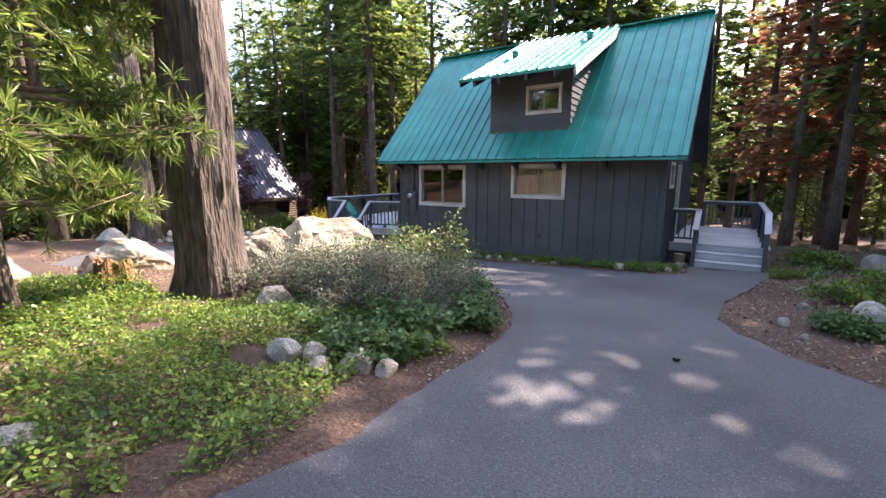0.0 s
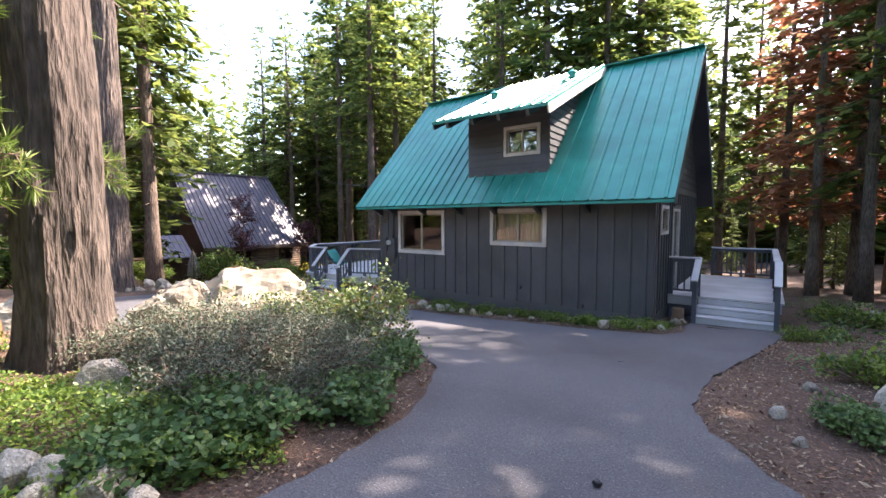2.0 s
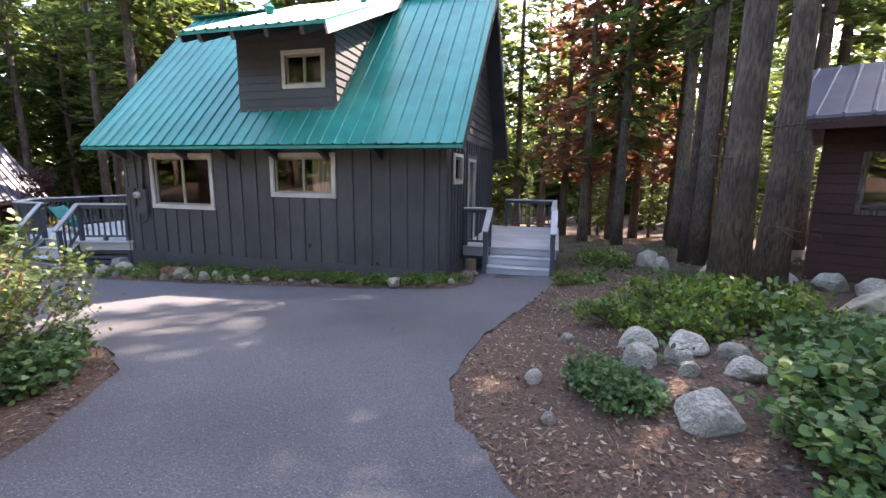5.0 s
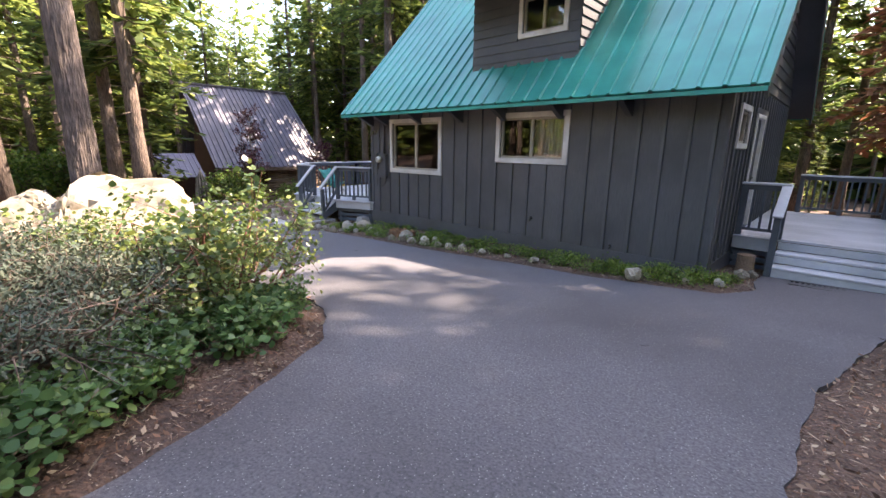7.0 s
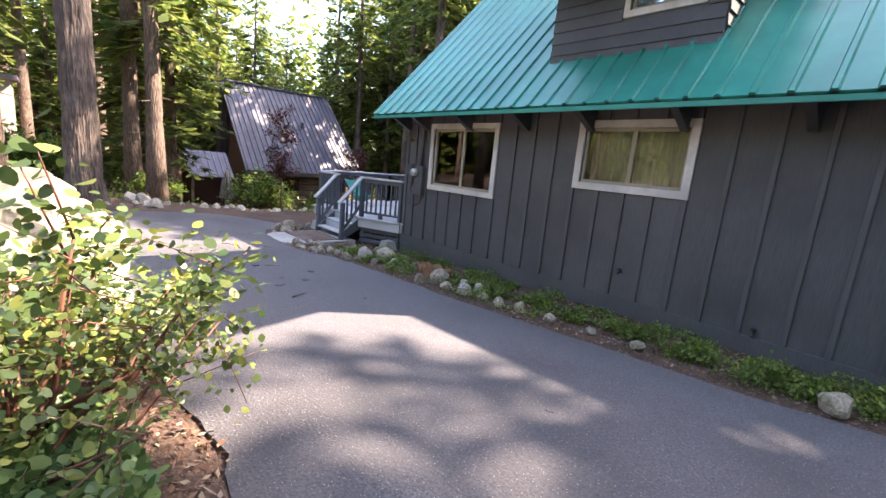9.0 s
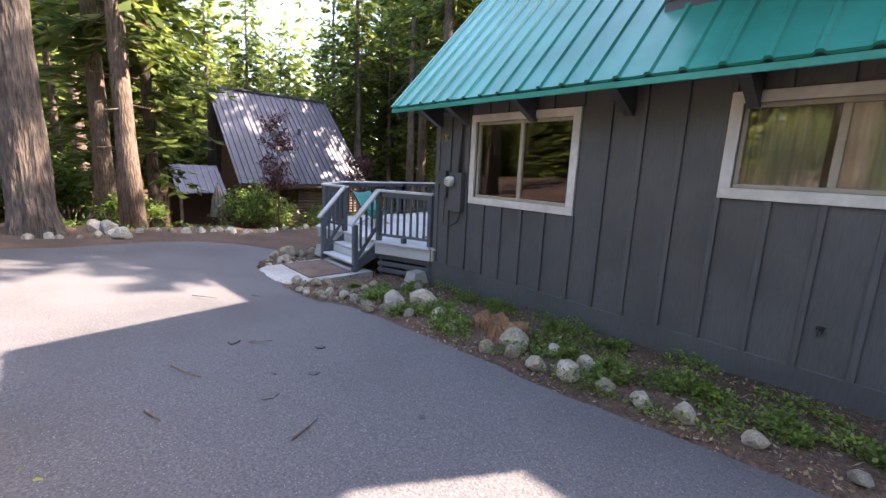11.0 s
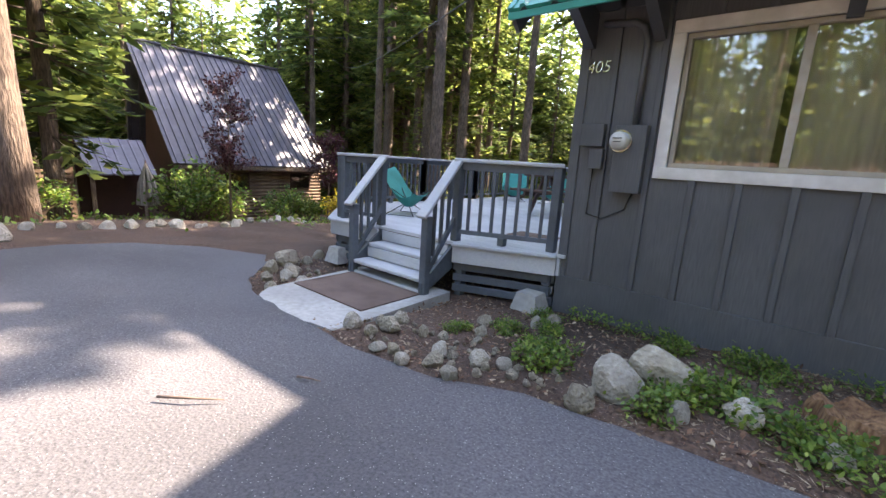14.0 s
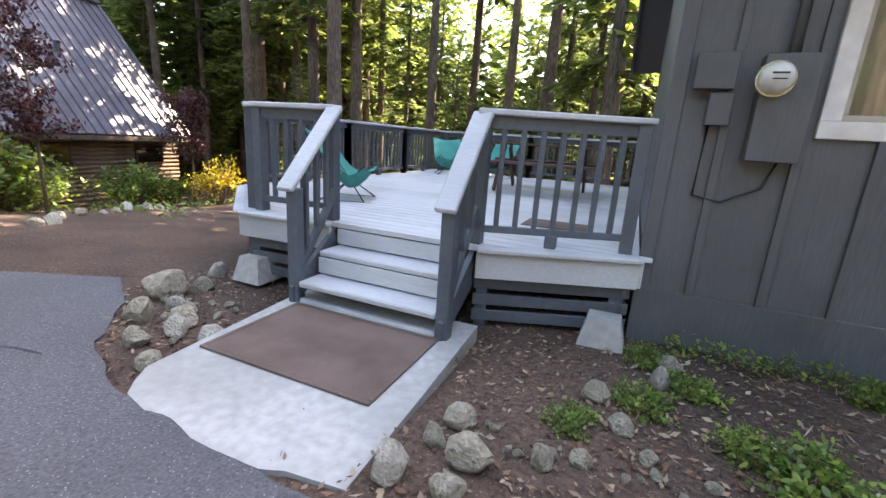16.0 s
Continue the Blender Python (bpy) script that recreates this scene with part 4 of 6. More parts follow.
for y in (16.2, 19.4):
    w = part("window", Shape().box((CX - 0.62, y, -1.55), (CX - 0.56, y + 1.1, -0.75)), REDBROWN, cabin)
    g = part("pane", Shape().box((CX - 0.56, y + 0.07, -1.48), (CX - 0.55, y + 1.03, -0.82), edge=0.001), GLASS, w)
p = cabin_front(18.4, 0.55, 0.03)
part("roof_vent", Shape().tube([p, p + Vector((0.05, 0, 0.3)), p + Vector((0.05, 0, 0.32)), p + Vector((0.05, 0, 0.42))], [0.1, 0.1, 0.16, 0.02], 10), GREYMETAL, cabin)
# lean-to porch beside it
porch = thing("porch", (-27.5, 12.3, -2.8), "small lean-to porch with a grey metal roof", "porch")
part("roof", ribbed(11.2, 13.3, 0, 0, lambda u, k, h: Vector((-26.9 - 1.6 * k + 0.4 * h, u, -0.85 + 1.25 * k + h)), 7, 0.05), GREYMETAL, porch)
for y in (11.35, 13.15):
    part("post", Shape().box((-27.1, y - 0.06, -3.2), (-26.98, y + 0.06, -0.85)), BARKDARK, porch)
part("back_wall", Shape().box((-28.9, 11.2, -3.3), (-28.75, 13.3, 0.3)), REDBROWN, porch)
fence = thing("slat_fence", (-27, 10.2, -2.8), "weathered horizontal slat screen between posts", "fence")
for i in range(12):
    part("slat", Shape().box((-27.03, 9.7, -2.7 + i * 0.17), (-27.0, 10.8, -2.6 + i * 0.17)), LOGWOOD, fence)
for y in (9.7, 10.8):
    part("post", Shape().box((-27.12, y - 0.05, -3.1), (-27.03, y + 0.05, -0.6)), LOGWOOD, fence)
um = thing("patio_umbrella", (-24.9, 12.4, -2.7), "closed beige patio umbrella on its pole", "umbrella")
part("pole", Shape().tube([(-24.9, 12.4, -2.7), (-24.9, 12.4, -0.25)], [0.025, 0.02], 8), TABLEWOOD, um)
s = Shape()
for i in range(8):
    a = i * math.pi / 4
    s.tube([(-24.9 + 0.02 * math.cos(a), 12.4 + 0.02 * math.sin(a), -0.35), (-24.9 + 0.2 * math.cos(a), 12.4 + 0.2 * math.sin(a), -1.0), (-24.9 + 0.27 * math.cos(a), 12.4 + 0.27 * math.sin(a), -1.75)], [0.01, 0.07, 0.09], 6)
part("canopy", s, UMBRELLA, um, "folded canopy")

# ---------------------------------------------------------------- the red-brown cabin and the pale building
rc = thing("red_brown_cabin", (5.75, 14.2, -1.2), "red-brown boarded cabin with a low metal roof", "cabin")
part("wall", Shape().box((5.75, 14.2, -1.3), (14, 14.35, 2.3)), REDBROWN, rc)
part("wall", Shape().box((5.75, 14.35, -1.3), (5.9, 21, 2.3)), REDBROWN, rc)
part("roof", ribbed(5.0, 14.6, 0, 0, lambda u, k, h: Vector((u, 13.4 + 4 * k, 2.36 + 1.6 * k + h)), 24, 0.06), GREYMETAL, rc)
part("fascia", Shape().box((5.0, 13.36, 2.1), (14.6, 13.4, 2.3)), REDBROWN, rc)
part("roof", ribbed(5.0, 14.6, 0, 0, lambda u, k, h: Vector((u, 21.4 - 4 * k, 2.36 + 1.6 * k + h)), 24, 0.06), GREYMETAL, rc)
z = -1.1
while z < 2.2:
    part("board", Shape().box((5.73, 14.17, z), (14, 14.2, z + 0.19)), REDBROWN, rc)
    z += 0.2
rc.rotation_euler = (0, 0, radians(-30))
w = part("window", Shape().box((6.35, 14.13, 0.5), (7.6, 14.17, 0.6)).box((6.35, 14.13, 1.6), (7.6, 14.17, 1.7)).box((6.35, 14.13, 0.6), (6.45, 14.17, 1.6)).box((7.5, 14.13, 0.6), (7.6, 14.17, 1.6)), BARKDARK, rc)
part("pane", Shape().box((6.45, 14.15, 0.6), (7.5, 14.16, 1.6), edge=0.001), GLASS, w)
pb = thing("pale_building", (-34, 2.5, -2.5), "pale stuccoed building far behind the trees", "building")
part("wall", Shape().box((-37, 2.9, -3.5), (-35, 4.6, 3.2)), PALEPINK, pb)
part("roof", Shape().prism([(-37.3, 2.6), (-34.7, 2.6), (-34.7, 4.9), (-37.3, 4.9)], 3.2, 3.4), GREYMETAL, pb)


# ---------------------------------------------------------------- conifers
def fir_meshes(height, radius, bare, seed, dense=1.0, dead=False):
    """Trunk with dead stubs, and a crown of drooping boughs made of many small sprays."""
    random.seed(seed)
    rng = np.random.default_rng(seed)
    s = Shape()
    r0 = 0.0092 * height + 0.04
    lean = rng.normal(0, 0.004, 2) * height
    pts, rad = [], []
    for i in range(9):
        k = i / 8
        pts.append((lean[0] * k * k, lean[1] * k * k, -0.4 + (height + 0.3) * k))
        rad.append(r0 * ((1 - k) ** 0.8 * (1.0 + (0.35 if i == 0 else 0)) + 0.02))
    s.tube(pts, rad, 10, 0.08)
    for i in range(int(10 * bare * height / 6)):
        z = rng.uniform(1.2, bare * height + 1)
        a = rng.uniform(0, 6.28)
        l = rng.uniform(0.3, 1.1)
        k = z / height
        d = (math.cos(a), math.sin(a))
        r = r0 * (1 - k) * 0.8
        s.tube([(d[0] * r, d[1] * r, z), (d[0] * (r + l), d[1] * (r + l), z + rng.uniform(-0.3, 0.1))], [0.018, 0.006], 4)
    P, W, L = [], [], []
    z = bare * height
    while z < height - 0.3:
        k = (z - bare * height) / (height * (1 - bare))
        length = radius * (1 - k) ** 0.75 * (0.35 + 0.65 * min(1, k * 5 + 0.3)) + 0.25
        for b in range(rng.integers(4, 7)):
            a = rng.uniform(0, 6.28)
            bl = length * rng.uniform(0.55, 1.15)
            droop = rng.uniform(-0.45, 0.02) + 0.5 * k
            d = np.array([math.cos(a), math.sin(a), droop])
            across = np.array([-math.sin(a), math.cos(a), 0])
            root = np.array([lean[0] * (z / height) ** 2, lean[1] * (z / height) ** 2, z])
            if bl > 0.9:
                s.tube([tuple(root), tuple(root + d * bl * 0.9)], [0.03 * (1 - k) + 0.008, 0.004], 3)
            n = max(6, int(bl * 12.5 * dense))
            u = rng.uniform(0.12, 1, n) ** 0.8
            side = rng.choice([-1, 1], n)
            P.append(root + d * (bl * u)[:, None] + np.array([0, 0, -0.12]) * (u ** 2 * bl)[:, None] + rng.normal(0, 0.03, (n, 3)))
            W.append(d * 0.75 + across * (side * rng.uniform(0.3, 1.1, n))[:, None] + rng.normal(0, 0.22, (n, 3)) + np.array([0, 0, -0.12]))
            L.append(rng.uniform(0.36, 0.7, n) * (0.5 + 0.35 * bl * (1 - 0.5 * u)))
        z += rng.uniform(0.25, 0.5) * (0.8 + height / 40)
    P, W, L = np.concatenate(P), unit(np.concatenate(W)), np.concatenate(L)
    trunk = s.mesh("trunk", BARKDARK, True)
    crown = blades("crown", DEADFIR if dead else FIR, P, W, flat_side(W, 0.5), L, L * 0.42, 0.12)
    return trunk, crown


def pine_meshes(height, r0, bare, seed, boughs=40, reach=3.0, tufts=22, needle=0.16):
    """A pine: a thick furrowed trunk, open boughs with long-needled tufts."""
    random.seed(seed)
    rng = np.random.default_rng(seed)
    bm = bmesh.new()
    rings, sides, levels = [], 40, 90
    for i in range(levels + 1):
        k = (i / levels) ** 1.6
        z = -0.4 + (height + 0.3) * k
        r = r0 * ((1 - k) ** 0.7 + 0.35 * math.exp(-max(z, 0) / 0.35)) + 0.02
        ring = []
        for j in range(sides):
            a = 2 * math.pi * j / sides
            f = noise.noise((math.cos(a) * 5 * (r0 + 0.3), math.sin(a) * 5 * (r0 + 0.3), z * 0.9 + seed)) + 0.6 * noise.noise((math.cos(a) * 9, math.sin(a) * 9, z * 2.2 + seed))
            rr = r + 0.07 * r0 / 0.4 * max(-0.45, min(0.35, f * 1.3))
            ring.append(bm.verts.new((rr * math.cos(a), rr * math.sin(a), z)))
        rings.append(ring)
    for p, q in zip(rings, rings[1:]):
        for j in range(sides):
            bm.faces.new((p[j], p[(j + 1) % sides], q[(j + 1) % sides], q[j]))
    trunk = bpy.data.meshes.new("trunk")
    bm.to_mesh(trunk)
    bm.free()
    trunk.materials.append(BARK)
    s = Shape()
    P, W = [], []
    for b in range(boughs):
        k = bare + (0.97 - bare) * rng.uniform(0, 1) ** 1.1
        z = k * height
        a = rng.uniform(0, 6.28)
        L = reach * (1 - k) ** 0.6 * rng.uniform(0.5, 1.1) + 0.3
        pts = [np.array([0, 0, z])]
        d = np.array([math.cos(a), math.sin(a), rng.uniform(-0.25, 0.25)])
        for i in range(4):
            pts.append(pts[-1] + d * L / 4)
            d = d + rng.normal(0, 0.14, 3) + np.array([0, 0, 0.05])
        s.tube([tuple(p) for p in pts], [0.05 * (1 - k) + 0.012, 0.03 * (1 - k) + 0.01, 0.016, 0.011, 0.006], 5)
        for i in range(tufts):
            u = rng.uniform(0.25, 1) ** 0.7 * 3.99
            j = int(u)
            p = pts[j] + (pts[j + 1] - pts[j]) * (u - j) + rng.normal(0, 0.16 * (0.3 + L / reach), 3)
            q = pts[j] + (pts[j + 1] - pts[j]) * (u - j)
            s.tube([tuple(q), tuple(p)], [0.006, 0.003], 3)
            n = 26
            axis_d = unit(np.array([p - q + np.array([0, 0, 0.05])]))[0]
            P.append(np.repeat(p[None], n, 0) - axis_d * rng.uniform(0, 0.1, n)[:, None])
            W.append(axis_d * 0.7 + rng.normal(0, 0.6, (n, 3)))
    P, W = np.concatenate(P), unit(np.concatenate(W))
    n = len(P)
    limbs = s.mesh("boughwork", TWIG, True)
    crown = blades("crown", PINE, P, W, flat_side(W, 1.0), rng.uniform(0.7, 1.2, n) * needle, needle * 0.07 + 0.005)
    return trunk, limbs, crown


def plant_tree(name, meshes, x, y, turn, scale, label, group, z=None):
    t = thing(name, (x, y, ground_z(x, y) if z is None else z), label, "tree", group)
    t.rotation_euler, t.scale = (0, 0, turn), (scale, scale, scale)
    for nm, me in zip(("trunk", "boughwork", "crown") if len(meshes) == 3 else ("trunk", "crown"), meshes):
        ob = new(nm, me)
        ob.parent = t
    return t


PROTO = [fir_meshes(24, 2.9, 0.34, 1), fir_meshes(21, 2.5, 0.22, 2), fir_meshes(27, 3.1, 0.42, 3), fir_meshes(17, 2.3, 0.12, 4), fir_meshes(13, 2.0, 0.06, 5)]
THIN = [fir_meshes(23, 2.0, 0.5, 7, 0.9), fir_meshes(19, 1.8, 0.45, 8, 0.9)]
DEAD = [fir_meshes(17, 2.1, 0.2, 9, 0.9, True)]
random.seed(11)

# named trees
plant_tree("pine_tree", pine_meshes(24, 0.37, 0.42, 3, 34, 4.0, 24, 0.2), -5.55, 3.25, 0.4, 1, "tall pine with thick furrowed red-brown bark", "large pines")
plant_tree("pine_tree", pine_meshes(8.5, 0.13, 0.1, 6, 80, 2.5, 44, 0.17), -5.9, 1.35, 2.0, 1, "young pine with long yellow-green needles and dead twigs", "young pines")
plant_tree("pine_tree", pine_meshes(30, 0.37, 0.3, 12, 60, 4.2, 26, 0.24), -16.75, 6.75, 1.2, 1, "very large straight pine with grey-brown bark", "large pines")
FIXED = [(3.05, 10.6, 0, 0.88, "T"), (4.0, 11.6, 2, 0.82, "T"), (4.3, 17.35, 1, 0.72, "T"), (-19.6, 8.75, 1, 1.15, "P"), (-21.4, 8.3, 2, 0.9, "P"), (-23.6, 9.9, 3, 1.15, "P"), (-25.6, 9.0, 3, 1.2, "P"), (-28.5, 9.4, 1, 1.1, "P"), (-21.5, 25.2, 2, 1.0, "P"), (-22.9, 24.0, 0, 0.95, "P"), (-17.7, 24.9, 2, 0.9, "T"), (-28.0, 25.3, 2, 1.15, "T"), (-19.0, 5.0, 1, 0.9, "P"),
         (-13.2, 25.5, 2, 1.05, "T"), (-10.8, 24.6, 0, 1.0, "T"), (-12.0, 30.0, 1, 1.0, "T"), (-24.5, 26.0, 0, 1.1, "T"), (-15.4, 28.0, 2, 1.0, "T")]
for x, y, i, sc, kind in FIXED:
    protos = THIN if kind == "T" else PROTO
    plant_tree("fir_tree", protos[i % len(protos)], x, y, random.uniform(0, 6.28), sc, "tall straight fir with dark bark and bare lower trunk", "forest firs")
for x, y, sc in ((1.9, 25.5, 1.1), (3.4, 27.5, 1.2), (1.0, 30.5, 1.15), (5.0, 30.5, 1.15), (2.6, 33.0, 1.2), (6.2, 27.5, 1.0)):
    plant_tree("dead_fir", DEAD[0], x, y, random.uniform(0, 6.28), sc, "fir with rust-red dead needles", "dead firs")

OPEN = [(-12, 6.5, -0.9), (-13.5, 5.5, -0.9), (-10.8, 8.2, -0.9), (-4.6, 8.5, -0.8), (-5.2, 14, 5.2), (-6.0, 13, 4.8), (-4.2, 12.5, 4.5), (-3.98, 12.8, 3.6), (-6.2, 5.2, 0.5), (-7.0, 4.6, 0.3), (-5.3, 3.4, 1.5), (-9.0, 6.0, -0.8), (-12.5, 15.5, -0.5), (-3.4, 1.6, 0.1)]


def blocks(x, y, height, radius):
    for px, py, pz in OPEN:
        k = ((x - px) * SUN.x + (y - py) * SUN.y) / (SUN.x ** 2 + SUN.y ** 2)
        if k <= 0:
            continue
        gap = math.hypot(px + SUN.x * k - x, py + SUN.y * k - y)
        z = pz + SUN.z * k - float(plane(x, y))
        if z < height and gap < radius * (1.05 - 0.9 * z / height) + 0.5:
            return True
    return False


# firs added to shade the driveway; several on the right stand out of view
SHADE = [(4.4, 16.6, 2, 0.75), (5.3, 22.6, 0, 1.0), (3.2, 23.5, 1, 0.95), (7.4, 24.0, 2, 0.95), (9.6, 23.0, 0, 1.05), (11.5, 25.5, 1, 1.1), (8.8, 9.4, 3, 1.0), (7.3, 6.6, 3, 0.9), (10.5, 12.2, 1, 1.0), (6.2, 26.8, 2, 0.95), (12.0, 21.0, 2, 1.0), (9.5, 4.0, 3, 1.0), (8.8, 1.2, 1, 0.9)]
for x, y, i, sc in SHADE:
    plant_tree("fir_tree", PROTO[i], x, y, random.uniform(0, 6.28), sc, "tall straight fir with dark bark and bare lower trunk", "forest firs")
# first five firs added behind the house to shade the left of the lot
for x, y, i, sc in ((-8.6, 22.4, 0, 0.95), (-6.3, 24.3, 0, 0.98), (-5.0, 25.4, 2, 1.05), (-7.5, 25.0, 2, 1.0), (-10.8, 21.8, 1, 0.9), (-6, 36, 2, 1.0), (-29, 33, 0, 1.1), (-19, 33, 2, 1.0)):
    SHADE.append((x, y, i, sc))
    plant_tree("fir_tree", PROTO[i], x, y, random.uniform(0, 6.28), sc, "dark green fir with drooping boughs", "forest firs")
placed = [(x, y) for x, y, *_ in SHADE] + [(x, y) for x, y, *_ in FIXED] + [(-5.5, 3.2), (-6.1, 1.2), (-16.75, 6.75)]
count = 0
for attempt in range(9000):
    a = random.uniform(0, 6.283) if attempt % 2 else random.uniform(1.75, 3.5)
    r = 10 + 48 * random.random() ** 0.75
    x, y = -4 + r * math.cos(a), 8 + r * math.sin(a)
    if y < -6 and random.random() < 0.65:
        continue
    if -17 < x < 3.5 and -16 < y < 21 or -36 < x < -20 and 10.5 < y < 24 or 4.2 < x < 16 and 12 < y < 23 or (-1.5 < x < 9 and 2 < y < 12) or (-24 < x < -14 and 0 < y < 16) or (-30 < x < -16 and 2.5 < y < 7):
        continue
    if min(math.hypot(x - p, y - q) for p, q in placed) < 1.9 + (0.6 if r > 35 else 0):
        continue
    if -33 < x < -7 and y > 21 and random.random() < 0.72:
        continue
    right = x > 3 and y > 10
    protos = THIN + PROTO[:3] if right else PROTO
    i = random.randrange(len(protos))
    sc = random.uniform(0.75, 1.15)
    hgt = (23, 19, 24, 21, 27)[i] if right else (24, 21, 27, 17, 13)[i]
    if blocks(x, y, hgt * sc, 2.9 * sc):
        continue
    plant_tree("fir_tree", protos[i], x, y, random.uniform(0, 6.28), sc, "tall straight fir with dark bark and bare lower trunk" if right else "dark green fir with drooping boughs", "forest firs")
    placed.append((x, y))
    count += 1
    if count >= 170:
        break

# tall firs far behind the log cabin
random.seed(53)
for i in range(16):
    x, y = random.uniform(-46, -27), random.uniform(27, 44)
    plant_tree("fir_tree", PROTO[i % 3], x, y, random.uniform(0, 6.28), random.uniform(1.05, 1.3), "dark green fir with drooping boughs", "forest firs")
    placed.append((x, y))

# young firs under the tall ones
random.seed(52)
for i in range(95):
    a, r = random.uniform(0.55, 3.05), random.uniform(22, 46)
    x, y = -4 + r * math.cos(a), 8 + r * math.sin(a)
    if y < 21.5 or (-36 < x < -24 and y < 24) or min(math.hypot(x - p, y - q) for p, q in placed) < 1.0:
        continue
    sc = random.uniform(0.28, 0.62)
    plant_tree("young_fir", PROTO[4] if i % 3 else PROTO[3], x, y, random.uniform(0, 6.28), sc, "young green fir growing under taller trees", "young firs")
    placed.append((x, y))

# far woods on the slopes all round
rng = np.random.default_rng(8)
P, W, L = [], [], []
for i in range(1300):
    a = rng.uniform(0, 6.283)
    r = rng.uniform(50, 100)
    x, y = -4 + r * math.cos(a), 8 + r * math.sin(a)
    h = rng.uniform(22, 34)
    z0 = float(plane(x, y))
    n = 190
    k = rng.uniform(0, 1, n) ** 1.3
    ang = rng.uniform(0, 6.283, n)
    d = np.stack([np.cos(ang), np.sin(ang), -0.35 * np.ones(n)], 1)
    P.append(np.array([x, y, z0]) + np.stack([0 * k, 0 * k, 1 + h * k], 1))
    W.append(d)
    L.append(2.9 * (1 - k) + 0.5)
P, W, L = np.concatenate(P), unit(np.concatenate(W)), np.concatenate(L)
tagged(new("far_woods", blades("far_woods", FIR, P, W, flat_side(W, 0.4), L, L * 0.42, 0.1)), "dense far conifer woods", "woods", kind="stuff")


# ---------------------------------------------------------------- boulders and stones
def boulder(x, y, sx, sy, sz, turn, seed, label, z=None, tilt=0.0):
    """A split block of granite: broad broken faces, a rough skin and a few seams."""
    me = lump(seed, 5, 1.0, 0.28, 13)
    for v in me.vertices:
        p = v.co * 3 + Vector((seed, 0, 0))
        seam = abs(noise.noise(v.co * 2.1 + Vector((0, seed, 3))))
        v.co += v.normal * (0.03 * noise.noise(p * 2) + 0.014 * noise.noise(p * 7) - 0.035 * max(0.0, 1 - seam * 14))
    me.materials.append(PALEROCK)
    m = Matrix.Translation((x, y, (ground_z(x, y) if z is None else z))) @ Matrix.Rotation(turn, 4, "Z") @ Matrix.Rotation(tilt, 4, "Y") @ Matrix.Diagonal((sx, sy, sz, 1))
    return solo("boulder", me, None, label, "boulder", "large boulders", at=m)


random.seed(21)
boulder(-6.5, 5.7, 3.1, 2.7, 2.05, radians(35), 31, "huge pale granite boulder with a sunlit broken top", -0.4, -0.15)
boulder(-6.8, 4.95, 2.1, 1.6, 1.75, radians(55), 35, "tan granite boulder leaning on a larger one", -0.35, 0.3)
boulder(-9.0, 3.5, 1.9, 1.5, 1.3, radians(40), 32, "large pale granite boulder lying beside the pine")
boulder(-10.2, 1.8, 1.8, 1.5, 1.2, radians(-20), 33, "large pale granite boulder lying beside the pine")
boulder(4.75, 9.8, 1.7, 1.3, 1.4, radians(20), 34, "large tan granite boulder among shrubs")
for x, y, sz in ((-4.2, 3.2, 0.62), (-2.98, 2.5, 0.5), (-2.78, 2.62, 0.36), (-2.45, 2.75, 0.45), (-2.62, 2.5, 0.3), (-2.25, 2.85, 0.3), (-2.9, 0.9, 0.4), (-3.3, 0.6, 0.35), (-3.7, 5.5, 0.4), (-3.5, 5.9, 0.3), (-3.2, 5.0, 0.35), (-3.0, 4.4, 0.4), (-3.4, 5.3, 0.25)):
    stone(x, y, sz * 0.8)
for x, y, sz in ((1.4, 7.85, 0.42), (1.33, 7.25, 0.34), (1.62, 7.3, 0.3), (1.75, 7.65, 0.42), (2.05, 7.5, 0.3), (1.52, 6.35, 0.4), (1.35, 6.75, 0.14), (0.5, 6.99, 0.2), (0.78, 7.9, 0.2), (0.62, 6.3, 0.14), (1.05, 6.95, 0.16), (1.6, 7.0, 0.2), (4.2, 14.4, 0.9), (3.7, 13.2, 0.7), (3.2, 15.2, 0.6), (2.4, 16.0, 0.55), (2.9, 15.6, 0.8), (1.9, 16.6, 0.5), (4.9, 13.2, 0.6), (5.4, 12.6, 0.7), (4.0, 11.9, 0.55), (5.2, 11.3, 0.6), (3.9, 10.7, 0.4), (2.1, 8.3, 0.4), (2.0, 7.1, 0.35)):
    stone(x, y, sz, group="forest stones")
